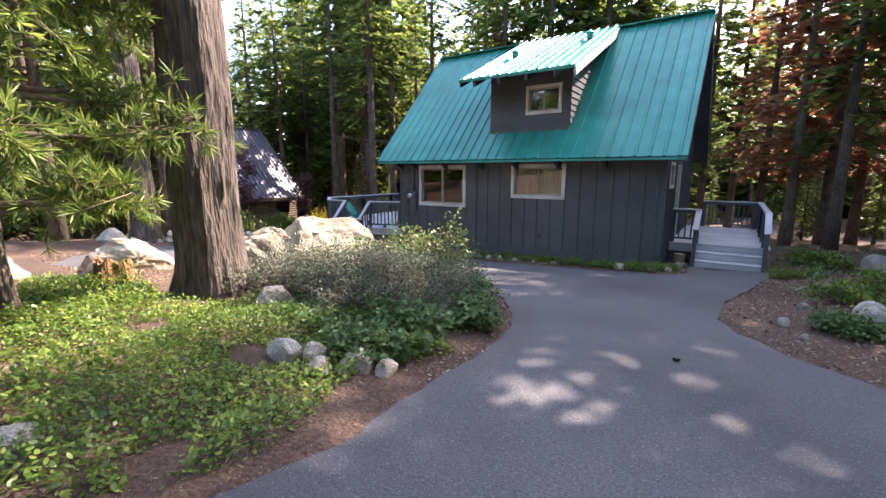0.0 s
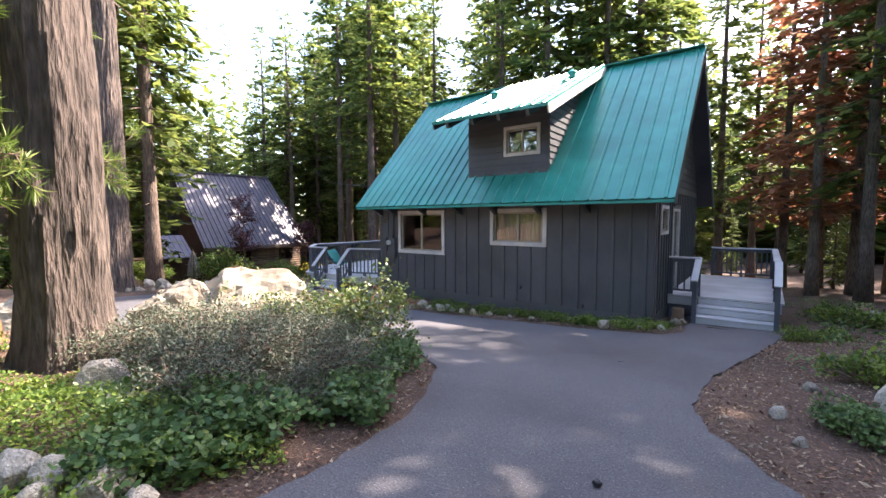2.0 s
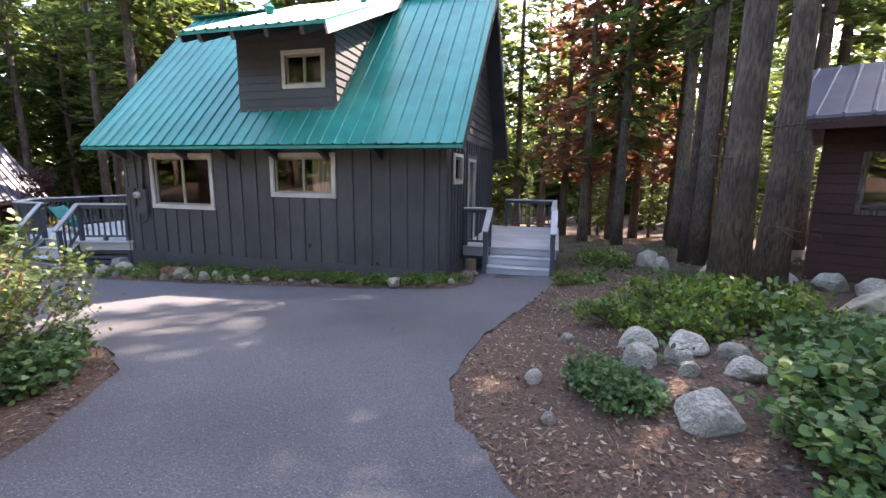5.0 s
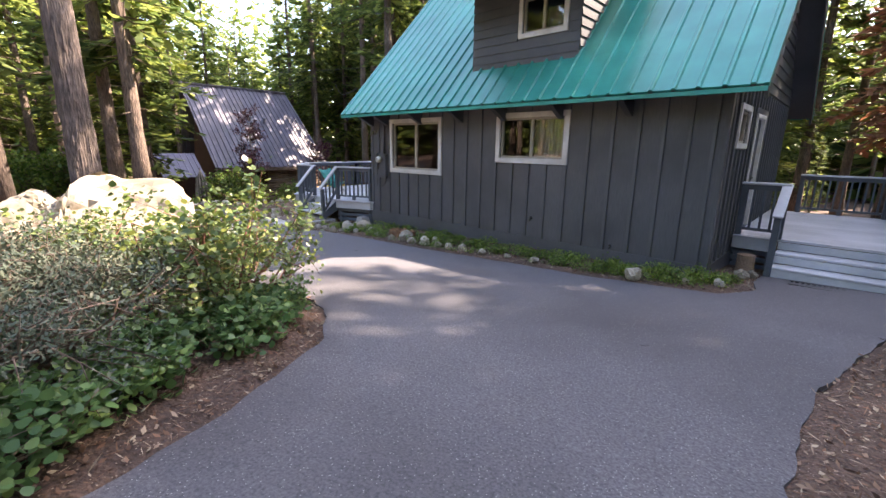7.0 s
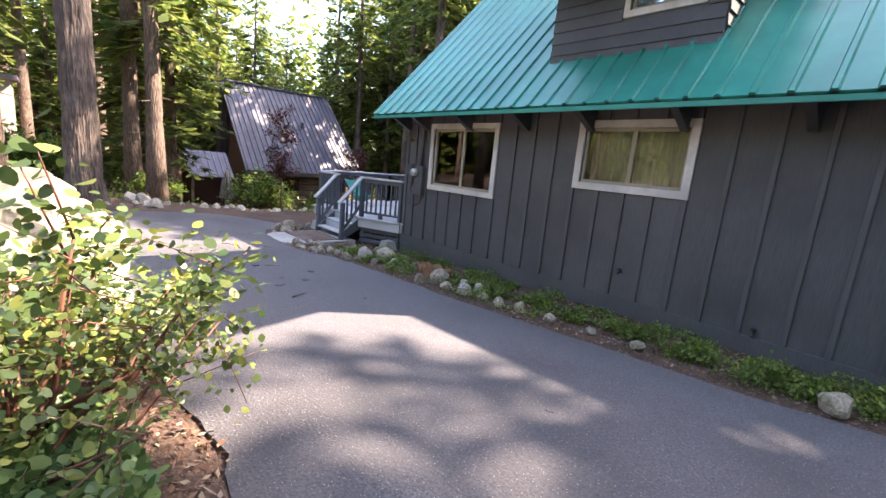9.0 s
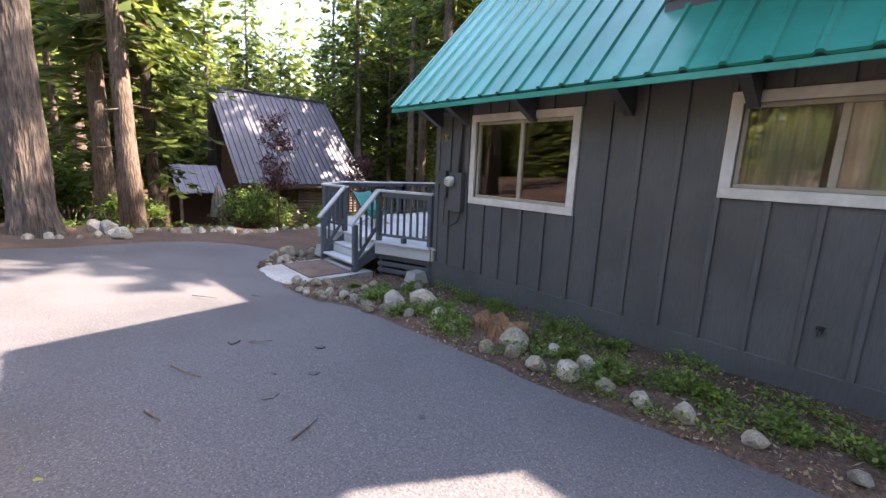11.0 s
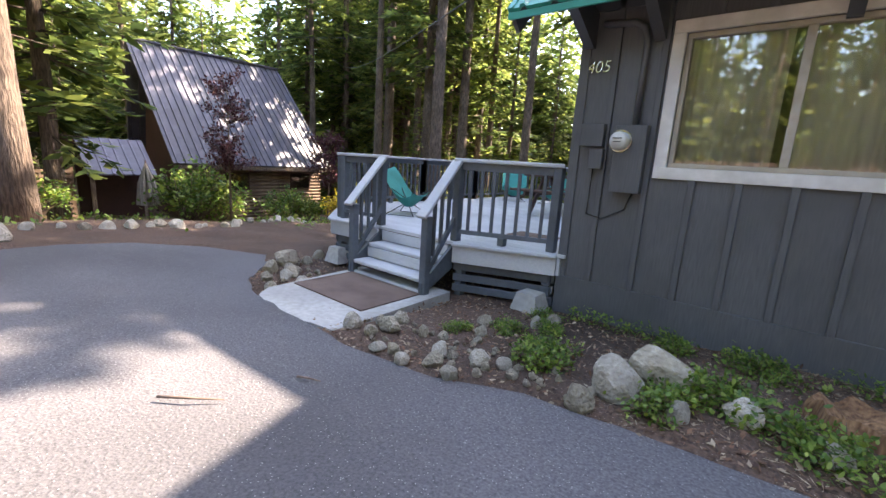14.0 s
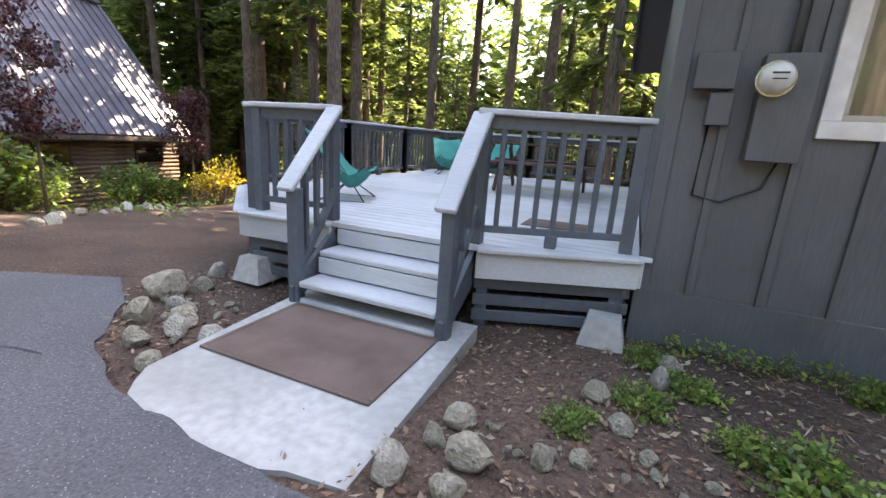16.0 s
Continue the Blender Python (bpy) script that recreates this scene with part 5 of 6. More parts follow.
# stones that edge the bed along the house
for x, y, sz, pale in ((-10.48, 9.86, 0.24, 0), (-10.25, 9.84, 0.17, 1), (-10.25, 10.06, 0.26, 1), (-10.37, 10.3, 0.2, 1), (-10.42, 10.12, 0.15, 1), (-9.99, 10.19, 0.17, 1), (-9.84, 10.27, 0.12, 1), (-9.83, 10.85, 0.2, 1), (-9.7, 10.6, 0.16, 1), (-9.51, 11.2, 0.2, 0), (-9.59, 10.4, 0.1, 1), (-9.45, 11.45, 0.2, 1),
                       (-9.63, 9.97, 0.2, 0), (-9.33, 10.03, 0.2, 0), (-9.16, 10.1, 0.16, 0), (-9.24, 9.98, 0.11, 1), (-9.7, 9.66, 0.17, 0), (-9.52, 9.78, 0.18, 1), (-9.34, 9.72, 0.18, 0), (-9.52, 9.98, 0.13, 1), (-9.84, 9.72, 0.15, 1), (-9.96, 9.68, 0.15, 0), (-9.05, 10.0, 0.12, 1), (-9.22, 9.86, 0.1, 1),
                       (-8.32, 10.68, 0.5, 1), (-8.48, 10.28, 0.44, 0), (-8.6, 9.98, 0.25, 1), (-8.15, 10.25, 0.2, 0), (-7.86, 10.5, 0.27, 0), (-7.5, 10.38, 0.2, 0), (-6.76, 10.58, 0.4, 1), (-6.84, 10.22, 0.22, 1), (-6.6, 10.32, 0.26, 1), (-6.42, 10.78, 0.24, 0), (-6.28, 10.27, 0.26, 1), (-6.0, 10.36, 0.3, 0), (-6.02, 10.66, 0.3, 0), (-5.7, 10.42, 0.2, 1),
                       (-5.4, 10.4, 0.22, 0), (-5.1, 10.45, 0.25, 1), (-4.7, 10.5, 0.2, 1), (-4.2, 10.55, 0.18, 0), (-3.7, 10.6, 0.2, 1), (-2.2, 10.75, 0.34, 1), (-1.6, 11.05, 0.18, 1), (-1.25, 11.35, 0.2, 0), (-1.15, 12.3, 0.28, 1), (-1.05, 12.6, 0.22, 1),
                       (-12.71, 10.33, 0.3, 1), (-13.05, 10.72, 0.42, 1), (-13.0, 11.02, 0.24, 1), (-12.3, 10.3, 0.26, 0), (-12.13, 10.42, 0.24, 0), (-12.42, 10.42, 0.26, 1), (-12.32, 10.08, 0.2, 1), (-12.1, 10.0, 0.2, 1), (-12.55, 10.55, 0.2, 1), (-12.75, 10.6, 0.2, 0), (-13.3, 11.4, 0.26, 0), (-12.5, 10.15, 0.12, 1)):
    stone(x, y, sz * 0.9, PALES if pale else LUMPS, "pale tan angular stone edging the planting bed" if pale else "grey angular stone edging the planting bed", "edging stones", sink=0.08)
random.seed(22)
for i in range(60):
    x, y = (random.uniform(-10.3, -8.5), random.uniform(9.75, 10.35)) if i < 44 else (random.uniform(-13.0, -12.2), random.uniform(10.1, 11.0))
    if float(off_drive(np.array([x]), np.array([y]))[0]) > 0.08 and not (-12.2 < x < -10.5 and y < 11.4):
        stone(x, y, random.uniform(0.04, 0.1), PALES, "small pale chipped stone on the bed soil", "edging stones", sink=0.1)
random.seed(23)
BORDER = [(-14.6, 5.2), (-15.2, 5.9), (-15.6, 6.6), (-15.8, 7.5), (-16.5, 8.2), (-16.7, 9.3), (-17.3, 10.8), (-17.6, 11.8), (-18.2, 13.2), (-18.8, 14.6), (-19.2, 16.0)]
for (ax, ay), (bx, by) in zip(BORDER, BORDER[1:]):
    n = max(2, int(math.hypot(bx - ax, by - ay) / 0.3))
    for i in range(n):
        k = i / n
        stone(ax + (bx - ax) * k + random.uniform(-0.15, 0.15), ay + (by - ay) * k + random.uniform(-0.08, 0.08), random.uniform(0.14, 0.36), PALES if random.random() < 0.4 else LUMPS, "stone in the low border of the neighbouring garden", "border stones")
for x, y, sz in ((-16.6, 8.0, 0.6), (-15.7, 8.15, 0.5), (-16.2, 5.6, 0.9), (-15.0, 5.75, 0.45), (-17.3, 7.8, 0.5)):
    stone(x, y, sz, label="rounded grey stone beside the great pine", group="border stones")


# ---------------------------------------------------------------- stumps
def stump(x, y, r, h, label, jag=0.5):
    s, sides = Shape(), 22
    vs = []
    z0 = ground_z(x, y)
    for i, (k, f) in enumerate(((0, 1.3), (0.25, 1.05), (0.7, 0.98), (1, 0.92), (0.8, 0.55), (0.55, 0.1))):
        for j in range(sides):
            a = 2 * math.pi * j / sides
            q = 1 + 0.15 * math.sin(5 * a) + 0.1 * random.random()
            hh = h * k * (1 + (jag * (noise.noise((x + math.cos(a) * 2, y + math.sin(a) * 2, 1)) + 0.4 * random.random()) if k >= 0.7 else 0))
            vs.append((x + r * f * q * math.cos(a), y + r * f * q * math.sin(a), z0 - 0.05 + hh))
    fs = [(i * sides + j, i * sides + (j + 1) % sides, (i + 1) * sides + (j + 1) % sides, (i + 1) * sides + j) for i in range(5) for j in range(sides)]
    s.add(vs, fs + [tuple(range(5 * sides, 6 * sides))])
    return solo("tree_stump", s, ROTWOOD, label, "stump")


stump(-7.1, 2.7, 0.2, 0.28, "jagged grey-brown tree stump in the forest floor")
stump(-7.38, 10.9, 0.2, 0.17, "rotting orange tree stump beside the house", 0.3)
stump(-7.0, 10.78, 0.2, 0.2, "rotting orange tree stump beside the house", 0.3)
s = Shape().tube([(-1.2, 12.95, -1.05), (-1.2, 12.95, -0.7)], [0.13, 0.125], 16)
solo("log_round", s, LOGWOOD, "upright cut log standing beside the steps", "log")


# ---------------------------------------------------------------- shrubs
def shrub_meshes(seed, r, h, stems, per, leaf, wide, mat, bark, spread=0.12, upright=0.5):
    """Crooked stems that fork, with leaves round the twig ends."""
    rng = np.random.default_rng(seed)
    random.seed(seed)
    s = Shape()
    P, W = [], []
    for i in range(stems):
        a = rng.uniform(0, 6.28)
        out = r * rng.uniform(0.25, 1.0)
        tip = np.array([out * math.cos(a), out * math.sin(a), h * rng.uniform(0.55, 1.0) * (1 - 0.45 * (out / r) ** 2)])
        mid = tip * np.array([0.5, 0.5, 0.35]) + rng.normal(0, 0.08 * r, 3)
        mid[2] = abs(mid[2])
        root = np.array([rng.normal(0, 0.08 * r), rng.normal(0, 0.08 * r), -0.05])
        s.tube([tuple(root), tuple(mid), tuple(tip)], [0.012 + 0.012 * r, 0.008 + 0.006 * r, 0.004], 5)
        for j in range(6):
            u = rng.uniform(0.35, 1)
            base = mid + (tip - mid) * u if j else tip
            end = base + rng.normal(0, 0.2 * r, 3) * np.array([1, 1, 0.7])
            end[2] = max(end[2], 0.04)
            s.tube([tuple(base), tuple(end)], [0.005, 0.002], 3)
            n = max(3, per // 6)
            v = rng.uniform(0.2, 1.1, n)[:, None]
            P.append(base + (end - base) * v + rng.normal(0, spread * r, (n, 3)))
            W.append(rng.normal(0, 1, (n, 3)) * np.array([1, 1, 0.6]) + np.array([0, 0, upright]))
    P, W = np.concatenate(P), unit(np.concatenate(W))
    P[:, 2] = np.maximum(P[:, 2], 0.02)
    n = len(P)
    L = leaf * rng.uniform(0.6, 1.25, n)
    return s.mesh("branchwork", bark, True), blades("foliage", mat, P, W, flat_side(W, 0.7), L, L * wide, 0.15, True)


def plant(name, meshes, x, y, turn, scale, label, group, sq=1.0):
    t = thing(name, (x, y, ground_z(x, y)), label, "shrub", group)
    t.rotation_euler, t.scale = (0, 0, turn), (scale, scale, scale * sq)
    for nm, me in zip(("branchwork", "foliage"), meshes):
        ob = new(nm, me)
        ob.parent = t
    return t


MANZ_A = [shrub_meshes(40 + i, 1.0, 1.15, 20, 150, 0.05, 0.78, MANZ, REDTWIG, 0.06, 0.8) for i in range(2)]
SAGE_A = [shrub_meshes(50 + i, 0.9, 0.62, 56, 190, 0.034, 0.4, SAGE, TWIG, 0.07, 0.6) for i in range(2)]
THIM_A = [shrub_meshes(60 + i, 0.5, 0.36, 34, 60, 0.062, 0.95, THIMBLE, TWIG, 0.08, 0.25) for i in range(2)]
LOW_A = [shrub_meshes(70 + i, 0.4, 0.2, 24, 44, 0.055, 0.6, COVER, TWIG, 0.1, 0.5) for i in range(3)]
YEL_A = shrub_meshes(80, 0.6, 1.1, 26, 60, 0.06, 0.6, YELLOW, TWIG, 0.1)
GRN_A = [shrub_meshes(82 + i, 0.8, 1.2, 30, 70, 0.09, 0.6, COVER, TWIG, 0.1) for i in range(2)]
random.seed(31)
ML = "manzanita bush with red stems and yellow-green leaves"
for x, y, sc, q in ((-4.4, 5.95, 1.15, 0.82), (-4.0, 6.05, 0.8, 1.0), (-3.75, 5.6, 0.6, 0.8), (-4.7, 5.1, 0.8, 0.75), (-5.1, 6.4, 0.7, 0.8)):
    plant("manzanita_bush", random.choice(MANZ_A), x, y, random.uniform(0, 6.28), sc, ML, "manzanita bushes", q)
for x, y, sc in ((-4.3, 4.3, 1.0), (-3.6, 4.0, 0.95), (-3.4, 4.7, 0.9), (-4.9, 3.9, 0.9), (-4.2, 5.0, 0.9), (-3.0, 4.1, 0.6)):
    plant("sage_shrub", random.choice(SAGE_A), x, y, random.uniform(0, 6.28), sc, "low grey-green shrub with fine leaves", "grey shrubs")
for x, y, sc in ((-2.65, 3.6, 0.9), (-2.5, 4.5, 0.8), (-2.95, 5.1, 0.7), (-3.2, 5.75, 0.8), (-3.55, 6.1, 0.7), (-2.6, 2.95, 0.7), (1.1, 6.6, 0.55), (0.95, 6.9, 0.5), (2.35, 6.4, 1.0), (2.7, 7.2, 1.0), (2.1, 5.9, 0.8), (2.95, 6.6, 1.15), (1.9, 5.3, 0.7), (3.3, 7.7, 1.0)):
    plant("broadleaf_shrub", random.choice(THIM_A), x, y, random.uniform(0, 6.28), sc, "low shrub with broad soft green leaves", "broadleaf shrubs")
for x, y, sc in ((1.9, 9.2, 1.5), (2.4, 8.7, 1.6), (2.6, 9.4, 1.5), (1.3, 8.6, 1.0), (2.0, 8.2, 1.2), (3.0, 8.9, 1.3), (1.6, 15.4, 1.4), (2.1, 14.9, 1.3), (0.9, 11.8, 0.8), (1.4, 12.4, 0.7)):
    plant("forest_shrub", random.choice(LOW_A), x, y, random.uniform(0, 6.28), sc * 0.95, "low dark green forest shrub", "forest shrubs", 1.3)
for x, y, sc in ((-2.7, 11.0, 0.9), (-2.35, 10.95, 0.8), (-1.9, 11.2, 1.0), (-1.5, 11.45, 0.9), (-1.25, 11.75, 0.6), (-3.3, 10.9, 0.9), (-4.0, 11.0, 0.8), (-4.6, 10.9, 0.7), (-5.2, 11.0, 0.7), (-5.8, 10.75, 0.8), (-6.3, 10.8, 0.6), (-7.6, 10.45, 0.8), (-8.0, 10.6, 0.9), (-8.25, 10.3, 0.7), (-9.0, 10.4, 0.8), (-9.2, 10.6, 0.5), (-9.6, 10.85, 0.5), (-9.35, 11.2, 0.5), (-7.9, 11.6, 0.7), (-8.4, 11.55, 0.6), (-6.9, 11.5, 0.5), (-6.2, 11.6, 0.5), (-9.55, 11.5, 0.5), (-9.9, 10.55, 0.4)):
    plant("ground_plant", random.choice(LOW_A), x, y, random.uniform(0, 6.28), sc * 0.78, "low bright green leafy ground plant", "bed plants")
for x, y, sc, q in ((-24.6, 13.6, 1.1, 1.0), (-25.0, 14.6, 0.9, 1.0), (-25.2, 17.6, 0.9, 0.9), (-25.6, 19.0, 0.8, 0.9), (-20.5, 8.8, 0.7, 0.8), (-26.5, 7.5, 1.3, 1), (-28, 6.5, 1.5, 1), (-30, 5.2, 1.6, 1), (-27, 4.2, 1.3, 1), (-24, 3.5, 1.2, 1)):
    plant("green_bush", random.choice(GRN_A), x, y, random.uniform(0, 6.28), sc * 1.6, "leafy bright green garden bush", "garden bushes", q)
plant("yellow_bush", YEL_A, -22.7, 19.0, 0, 1.5, "bright yellow-leaved bush beside the cabin", "garden bushes")


def plum(x, y, h, seed):
    rng = np.random.default_rng(seed)
    s = Shape()
    P, W = [], []
    s.tube([(0, 0, -0.2), (0.03, 0.02, h * 0.4), (0, 0.05, h * 0.95)], [0.05, 0.04, 0.01], 7)
    for i in range(34):
        z = h * rng.uniform(0.35, 0.95)
        a = rng.uniform(0, 6.28)
        L = rng.uniform(0.5, 1.3) * (1.1 - 0.6 * z / h)
        e = np.array([L * math.cos(a), L * math.sin(a), z + rng.uniform(0.2, 0.7)])
        s.tube([(0, 0.02, z), tuple(e)], [0.014, 0.004], 4)
        n = 75
        v = rng.uniform(0.3, 1.05, n)[:, None]
        P.append(np.array([0, 0.02, z]) * (1 - v) + e * v + rng.normal(0, 0.09, (n, 3)))
        W.append(rng.normal(0, 1, (n, 3)))
    P, W = np.concatenate(P), unit(np.concatenate(W))
    return plant_tree("plum_tree", (s.mesh("trunk", TWIG, True), blades("crown", PLUM, P, W, flat_side(W), rng.uniform(0.09, 0.15, len(P)), 0.075)), x, y, 0, 1, "slender plum tree with sparse purple leaves", "plum trees")


plum(-23.2, 14.4, 4.8, 91)
plum(-24.0, 19.0, 4.0, 92)


# ---------------------------------------------------------------- deck furniture
def butterfly_chair(x, y, turn, z=DZ, group="deck chairs"):
    c = thing("butterfly_chair", (0, 0, 0), "teal canvas sling chair on a thin black metal frame", "chair", group)
    s = Shape()
    for a, b in (((-0.3, -0.28, 0), (0.33, 0.28, 0.45)), ((0.3, -0.28, 0), (-0.33, 0.28, 0.45)), ((-0.3, 0.28, 0), (0.36, -0.36, 0.62)), ((0.3, 0.28, 0), (-0.36, -0.36, 0.62)), ((-0.3, -0.28, 0), (-0.3, 0.28, 0)), ((0.3, -0.28, 0), (0.3, 0.28, 0))):
        s.tube([a, b], [0.009, 0.009], 6)
    for sx in (-1, 1):
        s.tube([(sx * 0.36, -0.36, 0.62), (sx * 0.33, -0.45, 0.88)], [0.009, 0.009], 6)
    part("frame", s, BLACKIRON, c, "thin black metal frame")
    vs, n = [], 8
    for i in range(n + 1):
        for j in range(n + 1):
            u, v = i / n * 2 - 1, j / n
            y0 = 0.3 - 0.75 * v
            zz = 0.43 - 0.28 * math.sin(math.pi * min(1, v * 1.25)) * (1 - 0.5 * u * u) + 0.45 * v ** 2.2
            vs.append((u * 0.35, y0, zz - 0.06 * (1 - u * u)))
    vs2 = [(a, b - 0.004, c2 - 0.008) for a, b, c2 in vs]
    m = n + 1
    q = [(i * m + j, (i + 1) * m + j, (i + 1) * m + j + 1, i * m + j + 1) for i in range(n) for j in range(n)]
    part("sling", Shape().add(vs + vs2, q + [tuple(k + m * m for k in f[::-1]) for f in q]), TEALCLOTH, c, "teal canvas sling", True)
    c.matrix_basis = Matrix.Translation((x, y, z)) @ Matrix.Rotation(turn, 4, "Z") @ Matrix.Diagonal((0.88, 0.88, 0.86, 1))
    return c


butterfly_chair(-12.75, 12.7, radians(-70))
butterfly_chair(-13.5, 17.3, radians(215))
butterfly_chair(-12.5, 17.5, radians(160))
pt = thing("picnic_table", (-11.2, 15.6, DZ), "dark brown wooden picnic table with attached benches", "table")
for i in range(5):
    part("table_board", Shape().box((-12.1, 15.26 + i * 0.145, 0.14), (-10.3, 15.395 + i * 0.145, 0.18)), TABLEWOOD, pt)
for y in (14.9, 16.22):
    part("bench_board", Shape().box((-12.1, y - 0.13, -0.13), (-10.3, y + 0.13, -0.09)), TABLEWOOD, pt)
for x in (-11.8, -10.6):
    part("cross_bearer", Shape().box((x - 0.02, 14.8, -0.22), (x + 0.02, 16.35, -0.13)), TABLEWOOD, pt)
    part("leg", Shape().beam((x + 0.045, 15.0, DZ + 0.02), (x + 0.045, 15.45, 0.13), 0.04, 0.09), TABLEWOOD, pt)
    part("leg", Shape().beam((x + 0.045, 16.15, DZ + 0.02), (x + 0.045, 15.75, 0.13), 0.04, 0.09), TABLEWOOD, pt)
solo("deck_mat", Shape().box((-10.7, 12.5, DZ), (-10.1, 12.9, DZ + 0.012)), MAT, "dark rubber mat lying on the deck", "mat")

# ---------------------------------------------------------------- ground cover and litter
rng = np.random.default_rng(77)


def scatter(name, n, box, keep, mat, leaf, wide, lift, label, category, up=0.5, clump=1.5):
    x, y = rng.uniform(box[0], box[1], n), rng.uniform(box[2], box[3], n)
    f = np.array([noise.noise((a * clump, b * clump, 4)) for a, b in zip(x, y)])
    ok = keep(x, y, f)
    x, y, f = x[ok], y[ok], f[ok]
    z = land(x, y) + rng.uniform(0.0, 1, len(x)) ** 1.3 * lift * (0.6 + f)
    W = unit(rng.normal(0, 1, (len(x), 3)) * np.array([1, 1, 0.35]) + np.array([0, 0, up]))
    L = leaf * rng.uniform(0.5, 1.3, len(x))
    tagged(new(name, blades(name, mat, np.stack([x, y, z], 1), W, flat_side(W, 0.6), L, L * wide, 0.12, mat in (COVER, THIMBLE))), label, category, kind="stuff")


scatter("ground_cover", 150000, (-8, -1.9, -4, 4.2), lambda x, y, f: (off_drive(x, y) > 0.3 + 0.15 * np.sin(3 * y)) & (f > -0.36) & (y < 3.3 + 0.2 * x + 1.0) & (np.hypot(x + 5.5, y - 3.2) > 0.7), COVER, 0.036, 0.55, 0.26, "dense low bright green leafy ground cover", "ground cover")
scatter("bed_cover", 16000, (-4.6, -1.9, 3, 6.7), lambda x, y, f: (off_drive(x, y) > 0.3) & (f > 0.0), THIMBLE, 0.06, 0.7, 0.2, "low green leaves in the planting bed", "ground cover")
scatter("strip_cover", 34000, (-9.6, -1.0, 10, 11.9), lambda x, y, f: (off_drive(x, y) > 0.12) & (f > 0.05 + 0.25 * (x < -7.5)), COVER, 0.035, 0.5, 0.12, "sparse low green weeds along the house", "ground cover", clump=2.5)
scatter("forest_cover", 26000, (0.2, 9, 5, 22), lambda x, y, f: (off_drive(x, y) > 0.5) & (f > 0.22), THIMBLE, 0.06, 0.7, 0.18, "patchy green forest-floor plants", "ground cover", clump=0.9)
scatter("lawn_cover", 14000, (-34, -16, 1, 26), lambda x, y, f: (f > 0.15) & (off_drive(x, y) > 1.5), COVER, 0.12, 0.4, 0.2, "patchy green garden plants", "ground cover", clump=0.6)
scatter("needle_litter", 60000, (-9, 5, -2, 15), lambda x, y, f: (off_drive(x, y) > -0.12 + 0.25 * f) & ~((x > -9.7) & (x < -1.5) & (y > 11.95)), LITTER, 0.075, 0.09, 0.015, "dry pine needles and twigs on the soil", "litter", 0.0)
scatter("bark_litter", 80000, (-13.5, 4, 3, 13.3), lambda x, y, f: (off_drive(x, y) > 0.0) & ~((x > -9.7) & (x < -1.5) & (y > 11.95)), LITTER, 0.045, 0.5, 0.02, "bark chips and dry leaves on the soil", "litter", 0.0)
scatter("driveway_litter", 1500, (-14, 3, 1, 13), lambda x, y, f: off_drive(x, y) < -0.05, LITTER, 0.03, 0.25, 0.004, "scattered dry needles on the asphalt", "litter", 0.0)
random.seed(41)


def stick(x, y, L, a, label="dry broken twig lying on the asphalt"):
    z = float(plane(x, y)) + 0.012
    p = [(x, y, z), (x + L * 0.5 * math.cos(a), y + L * 0.5 * math.sin(a), z - 0.08 * L * 0.5 * math.sin(a) + 0.01), (x + L * math.cos(a + 0.1), y + L * math.sin(a + 0.1), z - 0.08 * L * math.sin(a))]
    solo("twig", Shape().tube(p, [0.008, 0.007, 0.003], 5), TWIG, label, "twig", "fallen twigs", smooth=True)


for x, y, L, a in ((-10.1, 8.35, 0.32, 0.7), (-7.85, 7.75, 0.35, 0.3), (-8.1, 8.4, 0.2, 1.2), (-6.4, 8.1, 0.25, 2.0), (-7.2, 7.5, 0.2, 0.2), (-9.9, 9.0, 0.15, 0.4)):
    stick(x, y, L, a)
cone = solo("pine_cone", lump(77, 2, 0.8, 0.5), BLACKIRON, "small dark pine cone lying on the asphalt", "pine cone", at=Matrix.Translation((-0.44, 4.74, float(plane(-0.44, 4.74)) + 0.025)) @ Matrix.Diagonal((0.08, 0.06, 0.06, 1)))
cone.data.materials.append(BLACKIRON)


# overhead wires and stains on the asphalt
for k, (p, q) in enumerate((((-9.9, 11.7, 2.4), (-44, 33, 9.5)), ((-16, 30, 7.0), (-45, 2, 6.0)))):
    pts = [Vector(p).lerp(Vector(q), i / 12) - Vector((0, 0, 1.2 * math.sin(math.pi * i / 12))) for i in range(13)]
    solo("power_line", Shape().tube(pts, [0.012] * 13, 5), BLACKIRON, "thin black overhead service wire", "wire", "overhead wires", smooth=True)

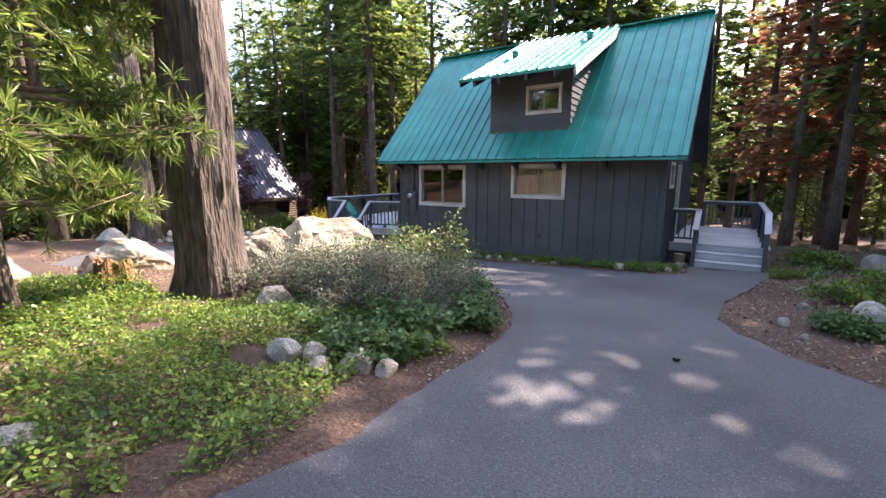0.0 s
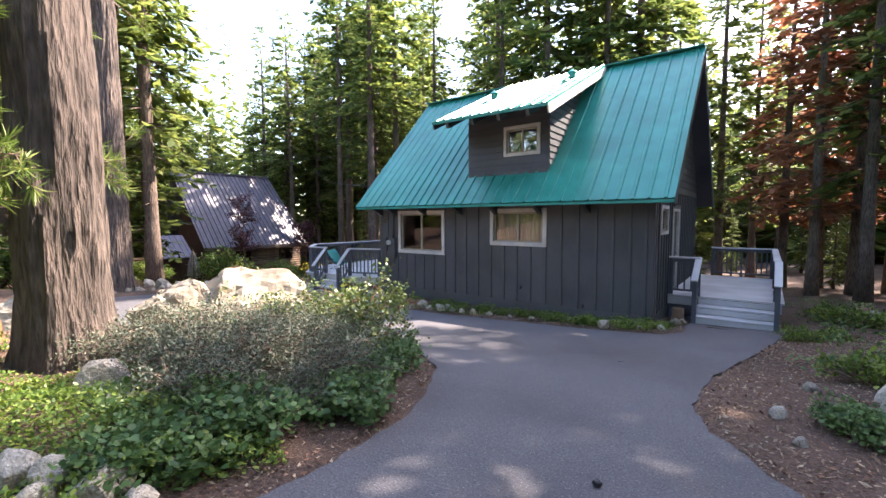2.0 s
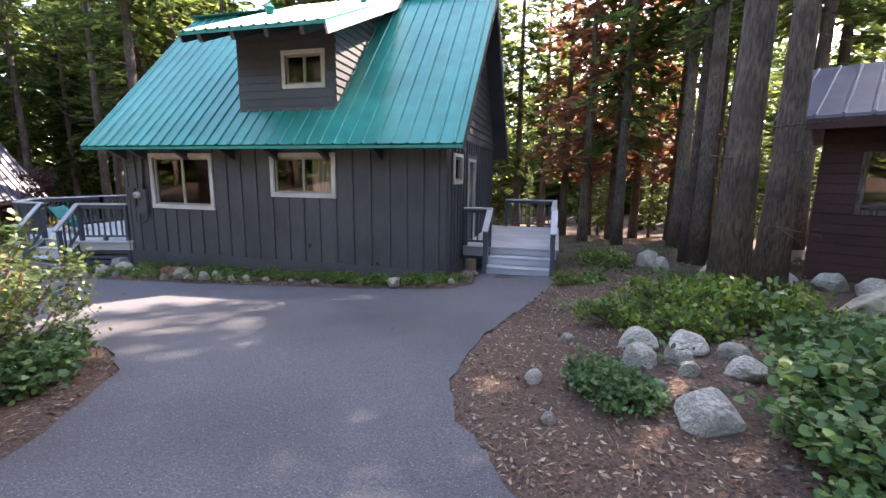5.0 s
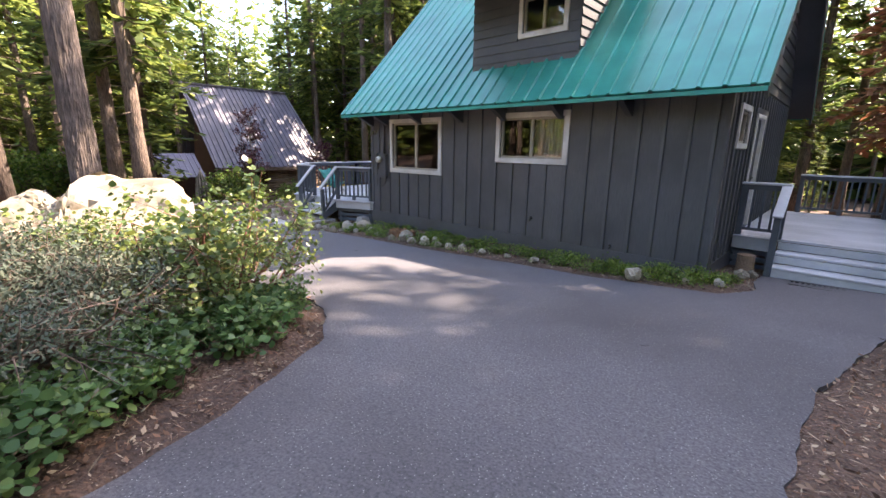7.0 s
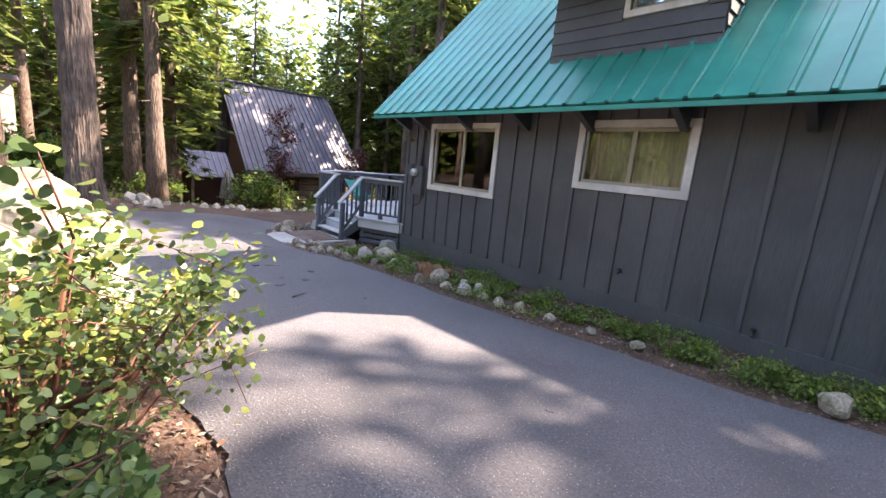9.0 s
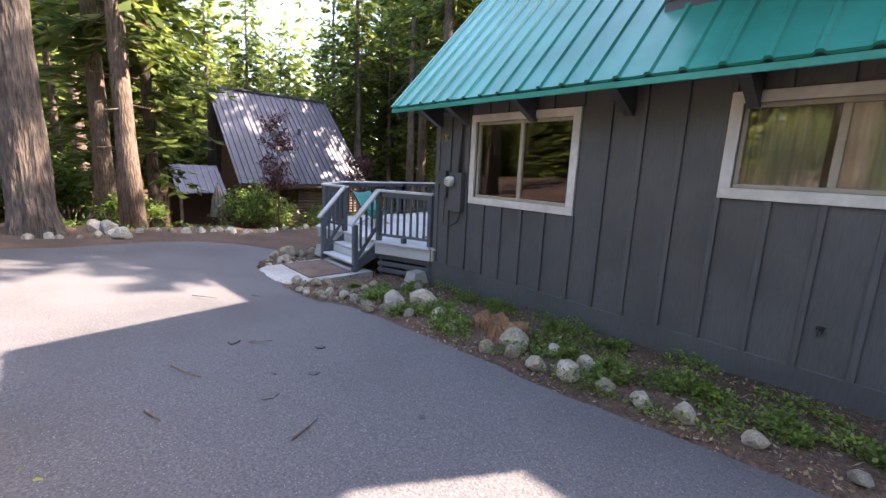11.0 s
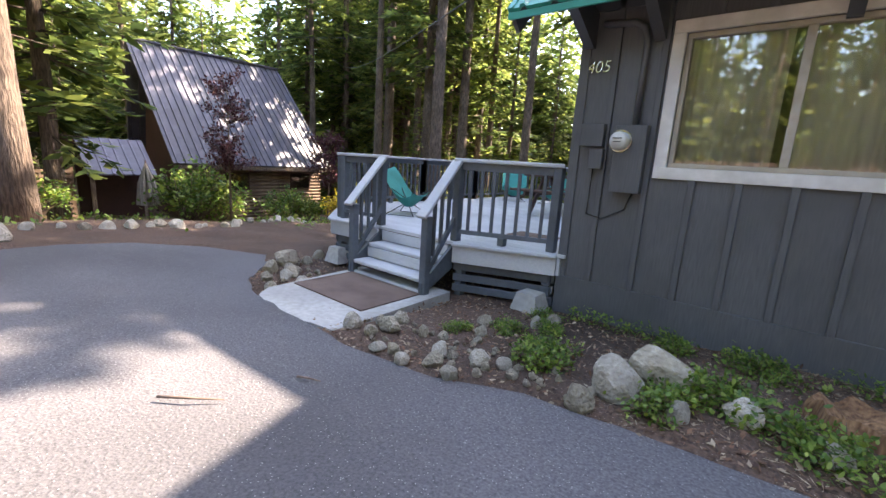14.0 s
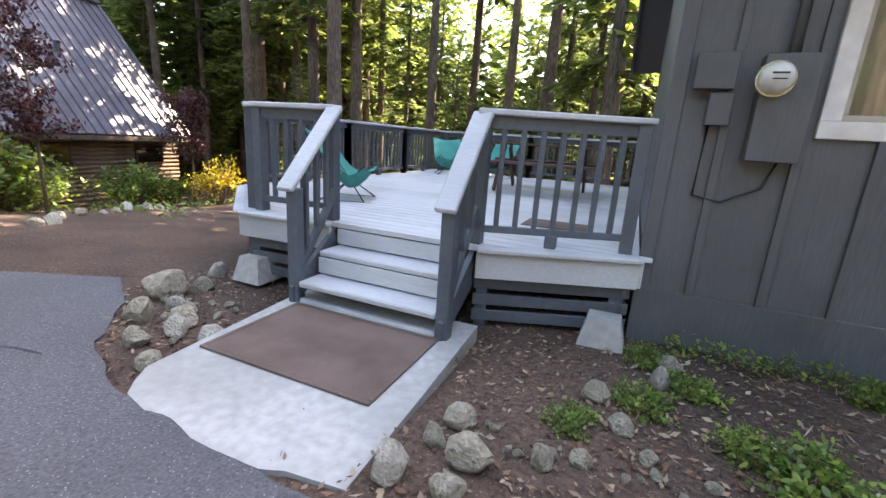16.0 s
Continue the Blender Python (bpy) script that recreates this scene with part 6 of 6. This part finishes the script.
def patch(x, y, r, long, turn, seed, label):
    """A flat dark stain of tar with a ragged outline, lying on the asphalt."""
    out = []
    for i in range(26):
        a = 2 * math.pi * i / 26
        q = r * (1 + 0.55 * noise.noise((math.cos(a) * 1.4 + seed, math.sin(a) * 1.4, 0)) + 0.25 * noise.noise((math.cos(a) * 4, math.sin(a) * 4, seed)))
        u, v = q * long * math.cos(a), q * math.sin(a)
        out.append((x + u * math.cos(turn) - v * math.sin(turn), y + u * math.sin(turn) + v * math.cos(turn)))
    solo("asphalt_stain", Shape().prism(out, lambda a, b: 0.03 + 0.028 * a - 0.08 * b, lambda a, b: 0.056 + 0.028 * a - 0.08 * b), TAR, label, "stain", "asphalt stains")


for i, (x, y) in enumerate(((-7.35, 8.35), (-7.2, 8.6), (-7.0, 8.2), (-6.2, 8.9), (-7.7, 8.9), (-8.2, 8.3), (-3.4, 8.6), (-1.2, 8.2))):
    patch(x, y, 0.02 + 0.014 * (i % 3), 1.3, i * 1.1, i + 5, "small dark oil spot on the asphalt")


def crack(a, b, seed):
    """A narrow dark crack that wanders from a to b."""
    n, left, right = 40, [], []
    for i in range(n + 1):
        k = i / n
        x, y = a[0] + (b[0] - a[0]) * k, a[1] + (b[1] - a[1]) * k
        j = 0.16 * noise.noise((k * 5, seed, 0)) + 0.05 * noise.noise((k * 19, seed, 4))
        w = 0.004 + 0.007 * abs(noise.noise((k * 9, seed, 8)))
        z = float(plane(x + j, y + j)) + 0.004
        left.append((x + j - w, y + j + w, z))
        right.append((x + j + w, y + j - w, z))
    m = n + 1
    solo("asphalt_crack", Shape().add(left + right, [(i, m + i, m + i + 1, i + 1) for i in range(n)]), TAR, "thin dark crack running across the asphalt", "crack", "asphalt cracks")


crack((-15.2, 8.9), (-12.6, 9.75), 2)
crack((0.2, 4.9), (-1.8, 9.2), 5)
scatter("loose_grit", 9000, (-14, 3, 0, 13), lambda x, y, f: (off_drive(x, y) < -0.02) & (f > -0.5), GRIT, 0.013, 0.8, 0.004, "pale loose grit on the asphalt", "grit", 0.0)
